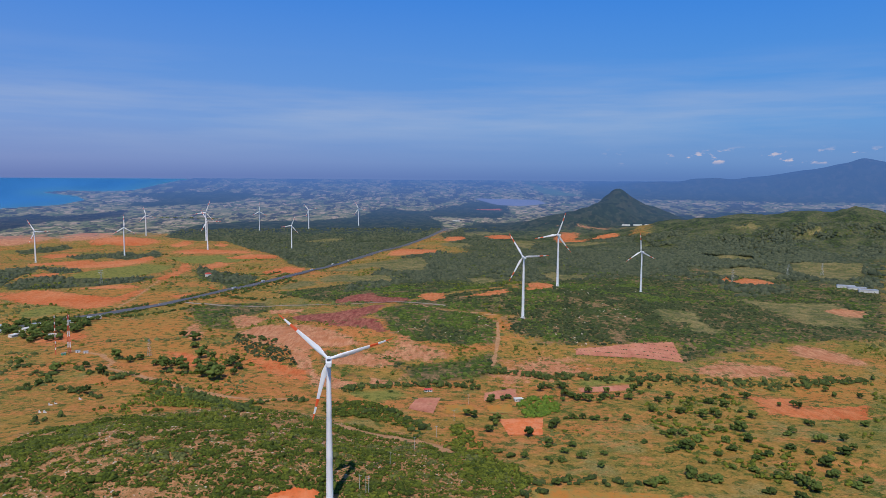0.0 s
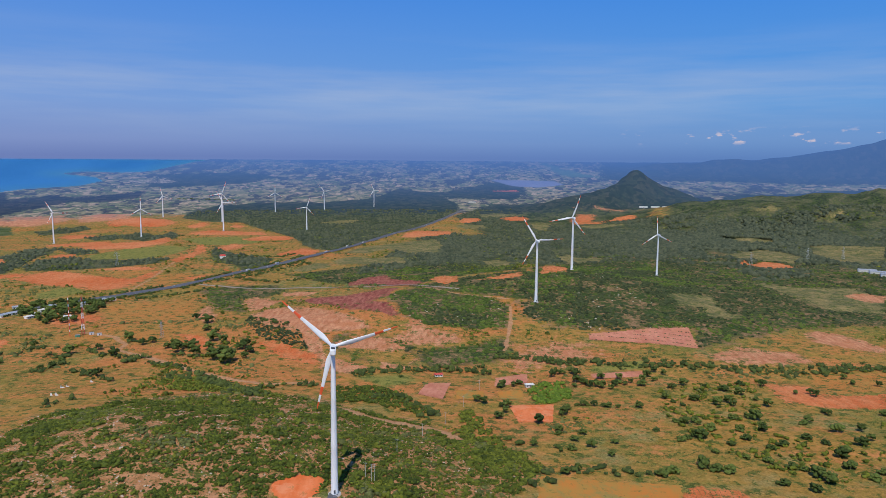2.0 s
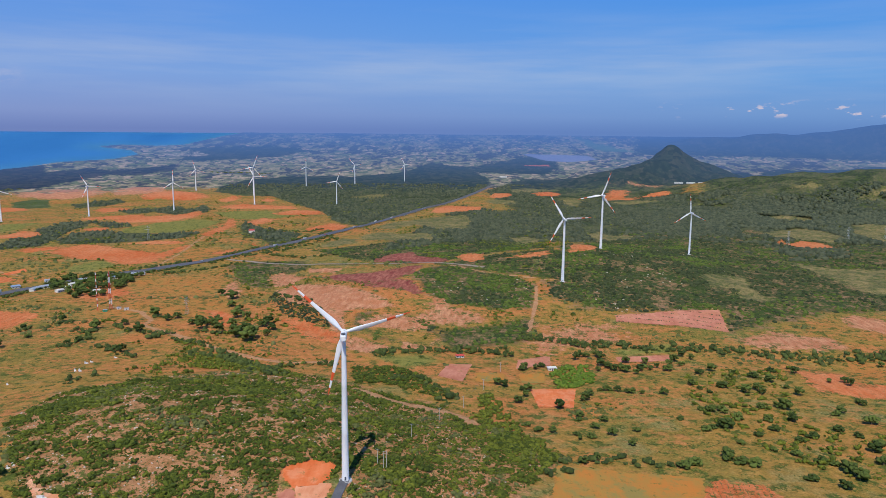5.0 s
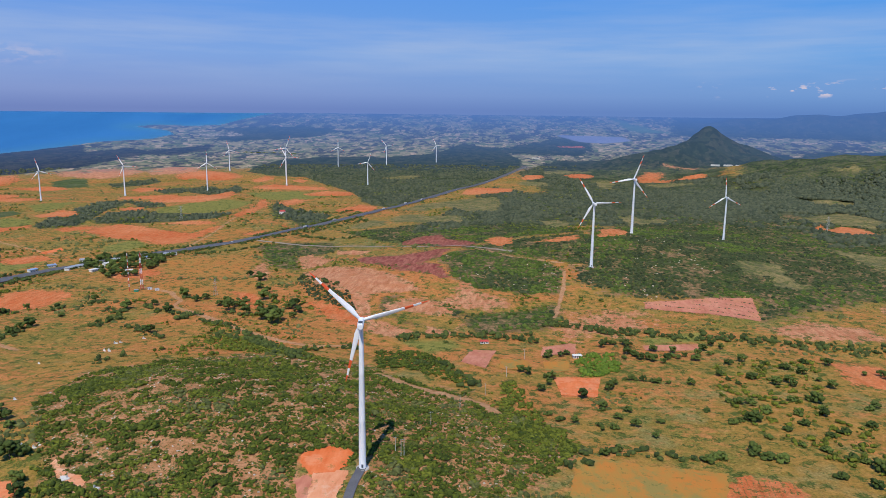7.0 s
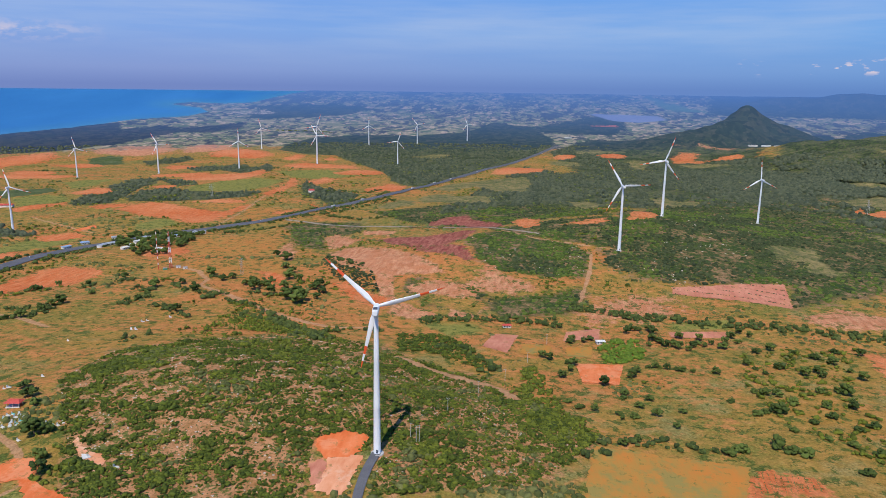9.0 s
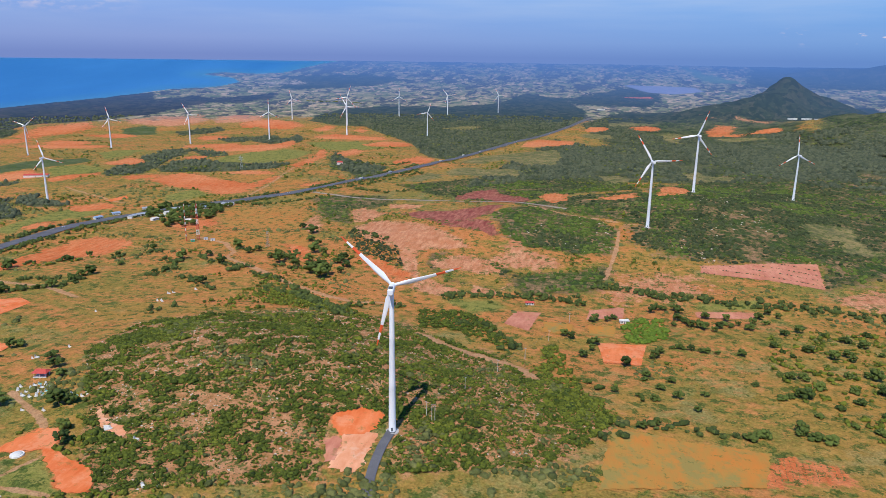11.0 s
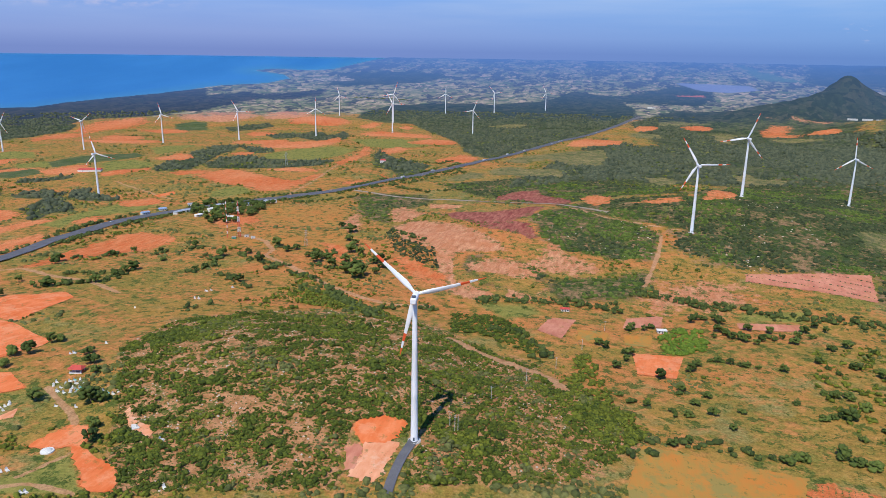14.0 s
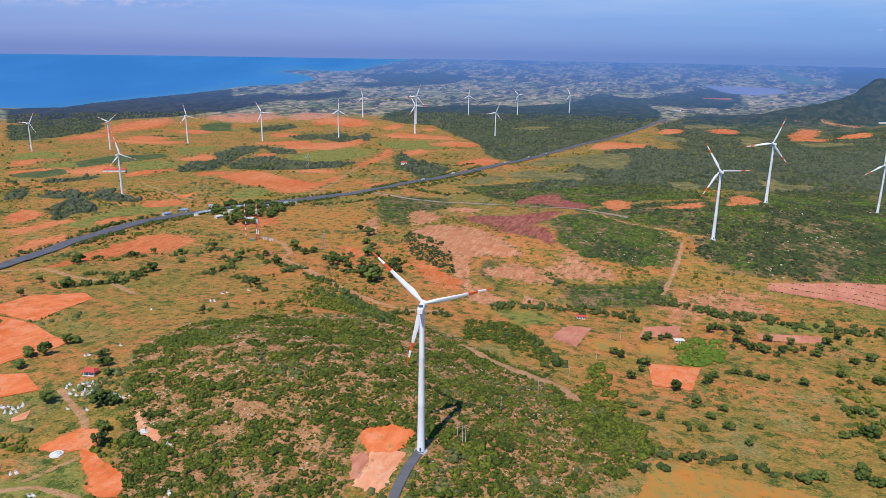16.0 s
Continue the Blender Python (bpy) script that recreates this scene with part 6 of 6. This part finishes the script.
for i, (x, y) in enumerate(SUBSTATION):
    s = house(34, 12, 5.5, PALE, TIN, 1.6, "substation_building")
    s.matrix_basis = on_ground(x, y, -20)
    tagged(s, "long pale industrial building with a grey sheet roof", "building", "substation buildings")
for i, (x, y) in enumerate(FAR_SHEDS):
    s = house(34, 14, 4, PALE, PALE, 1.2, "warehouse")
    s.matrix_basis = on_ground(x, y, -8)
    tagged(s, "long white warehouse far out on the plain", "warehouse", "far warehouses")
for (x, y), roof, w in ((GROVE_HUT, PALE, "small pale-roofed hut at the grove"), (FIELD_HUT, TILES, "small brown-roofed hut among the plots")):
    s = house(8, 5, 2.6, WALL, roof, 1.2, "hut")
    s.matrix_basis = on_ground(x, y, 12)
    tagged(s, w, "hut")


def pavilion():
    t = thing("pavilion")
    part("floor", box(bmesh.new(), 0, 0, -0.6, 9, 6, 0.85), PALE, t)
    for sx in (-3.8, 0, 3.8):
        for sy in (-2.4, 2.4):
            part("column", rod(bmesh.new(), (sx, sy, 0.2), (sx, sy, 3.2), 0.18, 0.18, 8), WALL, t)
    bm = bmesh.new()
    v = [bm.verts.new(p) for p in ((-5.2, -3.6, 3.2), (5.2, -3.6, 3.2), (5.2, 3.6, 3.2), (-5.2, 3.6, 3.2), (-3, 0, 5.2), (3, 0, 5.2))]
    for f in ((0, 1, 5, 4), (1, 2, 5), (2, 3, 4, 5), (3, 0, 4), (3, 2, 1, 0)):
        bm.faces.new([v[i] for i in f])
    part("roof", bm, TILES, t, "red tiled roof")
    return t


pav = pavilion()
pav.matrix_world = on_ground(*PAVILION, 10)
tagged(pav, "open cemetery pavilion with a bright red roof", "pavilion")


def grave(top):
    t = thing("grave")
    part("base", box(bmesh.new(), 0, 0, -0.5, 2.0, 3.4, 0.9, 0, 0.05), PALE, t)
    part("slab", box(bmesh.new(), 0, -0.2, 0.4, 1.3, 2.4, 0.45, 0, 0.06), top, t)
    bm = bmesh.new()
    box(bm, 0, 1.45, 0.4, 1.5, 0.25, 1.2, 0, 0.03)
    rod(bm, (0, 1.33, 1.55), (0, 1.57, 1.55), 0.6, 0.6, 14)
    part("headstone", bm, PALE, t)
    return t


graves = [grave(PALE), grave(TURQUOISE), grave(WALL)]
gw = ["pale stone grave with a rounded headstone on grass", "grave with turquoise tiles and a pale headstone", "white plastered grave with a rounded headstone"]
seen_kind = set()
gr = random.Random(3)
for i, (x, y) in enumerate(GRAVES + LONE_GRAVES):
    k = gr.choice((0, 1, 2)) if i < len(GRAVES) else gr.choice((0, 2, 2))
    s = gr.uniform(0.65, 1.0)
    m = on_ground(x, y, gr.uniform(-30, 30) + 60)
    g = copy_thing(graves[k], m) if k in seen_kind else graves[k]
    seen_kind.add(k)
    g.matrix_basis = m @ Matrix.Diagonal((s, s, s, 1))
    tagged(g, gw[k], "grave", "cemetery graves")
bm = bmesh.new()
bmesh.ops.create_uvsphere(bm, u_segments=16, v_segments=8, radius=3.0)
for v in bm.verts:
    v.co.z = v.co.z * 0.6
tomb = thing("tomb")
smooth(part("dome", bm, PALE, tomb))
part("wall", rod(bmesh.new(), (0, 0, -0.8), (0, 0, 0.7), 3.6, 3.5, 18), WALL, tomb)
tomb.matrix_world = on_ground(*TOMB)
tagged(tomb, "low domed grey tomb ringed by a wall", "tomb")
slab = thing("foundation_slab")
part("floor", box(bmesh.new(), 0, 0, -0.7, 4.5, 8.5, 1.0, 0, 0.05), CONCRETE, slab)
part("tiles", box(bmesh.new(), 0, 0, 0.3, 3.6, 7.4, 0.12), PALE, slab, "pale tiled top")
slab.matrix_world = on_ground(*SLAB, 40)
tagged(slab, "pale tiled grave platform on bare red earth", "platform")


# ---- traffic on the highway ----
def vehicle(name, length, width, tall, paint, cargo):
    t = thing(name)
    if cargo:
        part("cab", box(bmesh.new(), length / 2 - 1.1, 0, 0.6, 2.1, width, tall * 0.72, 0, 0.15), paint, t)
        part("cargo_box", box(bmesh.new(), -1.2, 0, 0.9, length - 2.6, width, tall - 0.9, 0, 0.05), PALE, t)
    else:
        part("body", box(bmesh.new(), 0, 0, 0.35, length, width, tall * 0.45, 0, 0.15), paint, t)
        part("cabin", box(bmesh.new(), -0.2, 0, 0.3 + tall * 0.45, length * 0.55, width * 0.9, tall * 0.42, 0, 0.2), GLASS, t)
    for sx in (-0.32, 0.32):
        for sy in (-0.45, 0.45):
            part("wheel", rod(bmesh.new(), (length * sx, width * sy - 0.14, 0.42), (length * sx, width * sy + 0.14, 0.42), 0.42, 0.42, 12), RUBBER, t)
    return t


CAR_WHITE, CAR_BLUE, CAR_RED = plain("white car paint", (0.75, 0.75, 0.75), 0.25), plain("blue lorry paint", (0.03, 0.08, 0.45), 0.3), plain("red car paint", (0.5, 0.04, 0.04), 0.3)
for name, length, paint, cargo, at, lane, words in (
    ("car", 4.6, CAR_WHITE, False, 7.35, 4, "white car on the highway"),
    ("lorry", 12.0, CAR_BLUE, True, 9.45, -4, "blue lorry with a pale box on the highway"),
    ("lorry", 10.0, CAR_WHITE, True, 10.6, 4, "white lorry driving along the highway"),
    ("car", 4.8, CAR_RED, False, 11.3, -4, "red car on the highway"),
    ("lorry", 11.0, CAR_WHITE, True, 12.4, -4, "white box lorry on the highway"),
    ("bus", 12.0, CAR_WHITE, True, 13.2, 4, "white coach far along the highway"),
    ("lorry", 11.0, CAR_RED, True, 13.7, -4, "red and white lorry far along the highway"),
    ("car", 4.6, CAR_WHITE, False, 4.4, -4, "white car on the highway by the village"),
    ("car", 4.6, CAR_WHITE, False, 2.4, 4, "white car on the highway past fields"),
):
    at = at + 4
    i = int(at)
    a, b = Vector(ROAD[i]), Vector(ROAD[i + 1])
    q, d = a.lerp(b, at - i), (b - a).normalized()
    q = q + Vector((-d.y, d.x)) * lane
    hit = scene.ray_cast(bpy.context.evaluated_depsgraph_get(), (q.x, q.y, 500), (0, 0, -1))
    t = vehicle(name, length, 2.4 if cargo else 1.8, 3.6 if cargo else 1.5, paint, cargo)
    t.matrix_world = pose(q.x, q.y, hit[1].z if hit[0] else float(ground_z(q.x, q.y)) + 1, 0, 0, math.degrees(math.atan2(d.y, d.x)))
    tagged(t, words, name, "traffic on the highway")

# ---- stones, crop rows, village trees ----
x, y = spread(rng, hill, 0.03)
k = clear(x, y) & (lattice(x, y, 12, 11) < 0.5)
scatter("stones", x[k], y[k], rng.uniform(0.25, 0.8, k.sum()), 0.7, [lump(80 + i, 1, 0.2, 0.7) for i in range(4)], plain("pale grey boulder stone", (0.50, 0.42, 0.33), 0.95, 0, 0.3, 2.0), "pale boulders strewn over the scrub hill", "stones", 12)


xs, ys = zip(*(spread(rng, c, 0.004) for c in (RIDGE_FACE, COVER["scrub"][0][1])))
x, y = np.concatenate(xs), np.concatenate(ys)
k = clear(x, y) & (lattice(x, y, 45, 61) > 0.5)
scatter("stones", x[k], y[k], rng.uniform(0.5, 1.5, k.sum()), 0.6, [lump(90 + i, 1, 0.2, 0.7) for i in range(4)], plain("pale ridge stone", (0.52, 0.43, 0.35), 0.95, 0, 0.3, 2.0), "pale boulders strewn over the scrub ridge", "stones", 16)


def rows_in(corners, turn, gap, step):
    """Points in rows inside a polygon."""
    c, s = math.cos(radians(turn)), math.sin(radians(turn))
    cx, cy = np.mean(corners, 0)
    u, v = np.meshgrid(np.arange(-160, 160, step), np.arange(-160, 160, gap))
    u, v = u + rng.uniform(-step / 2, step / 2, u.shape), v + rng.uniform(-0.3, 0.3, v.shape)
    x, y = (cx + u * c - v * s).ravel(), (cy + u * s + v * c).ravel()
    k = inside(x, y, list(corners)) > 1.0
    return x[k], y[k]


for corners, turn, gap, step, size, mat_, w in (
    (PINK_ROWS, -14, 17.0, 2.2, 1.1, RIDGE, "rows of low dark bushes in a pink soil field"),
    (ORANGE_ROWS, 82, 3.2, 0.9, 0.35, SCRUB_DRY, "rows of young green crop in orange soil"),
):
    x, y = rows_in(corners, turn, gap, step)
    k = rng.uniform(0, 1, len(x)) < 0.75
    scatter("crop_rows", x[k], y[k], rng.uniform(0.6, 1.2, k.sum()) * size, 0.8, LUMPS, mat_, w, "crop", 13)
x, y = spread(rng, VILLAGE, 0.013)
k = (along(x, y, ROAD) > 14) & np.all([np.hypot(x - hx, y - hy) > 9 for hx, hy in HOUSES], axis=0)
plant(list(zip(x[k], y[k])), [0, 2], 0.9, 1.4, "dark green tree between village houses", "village trees")
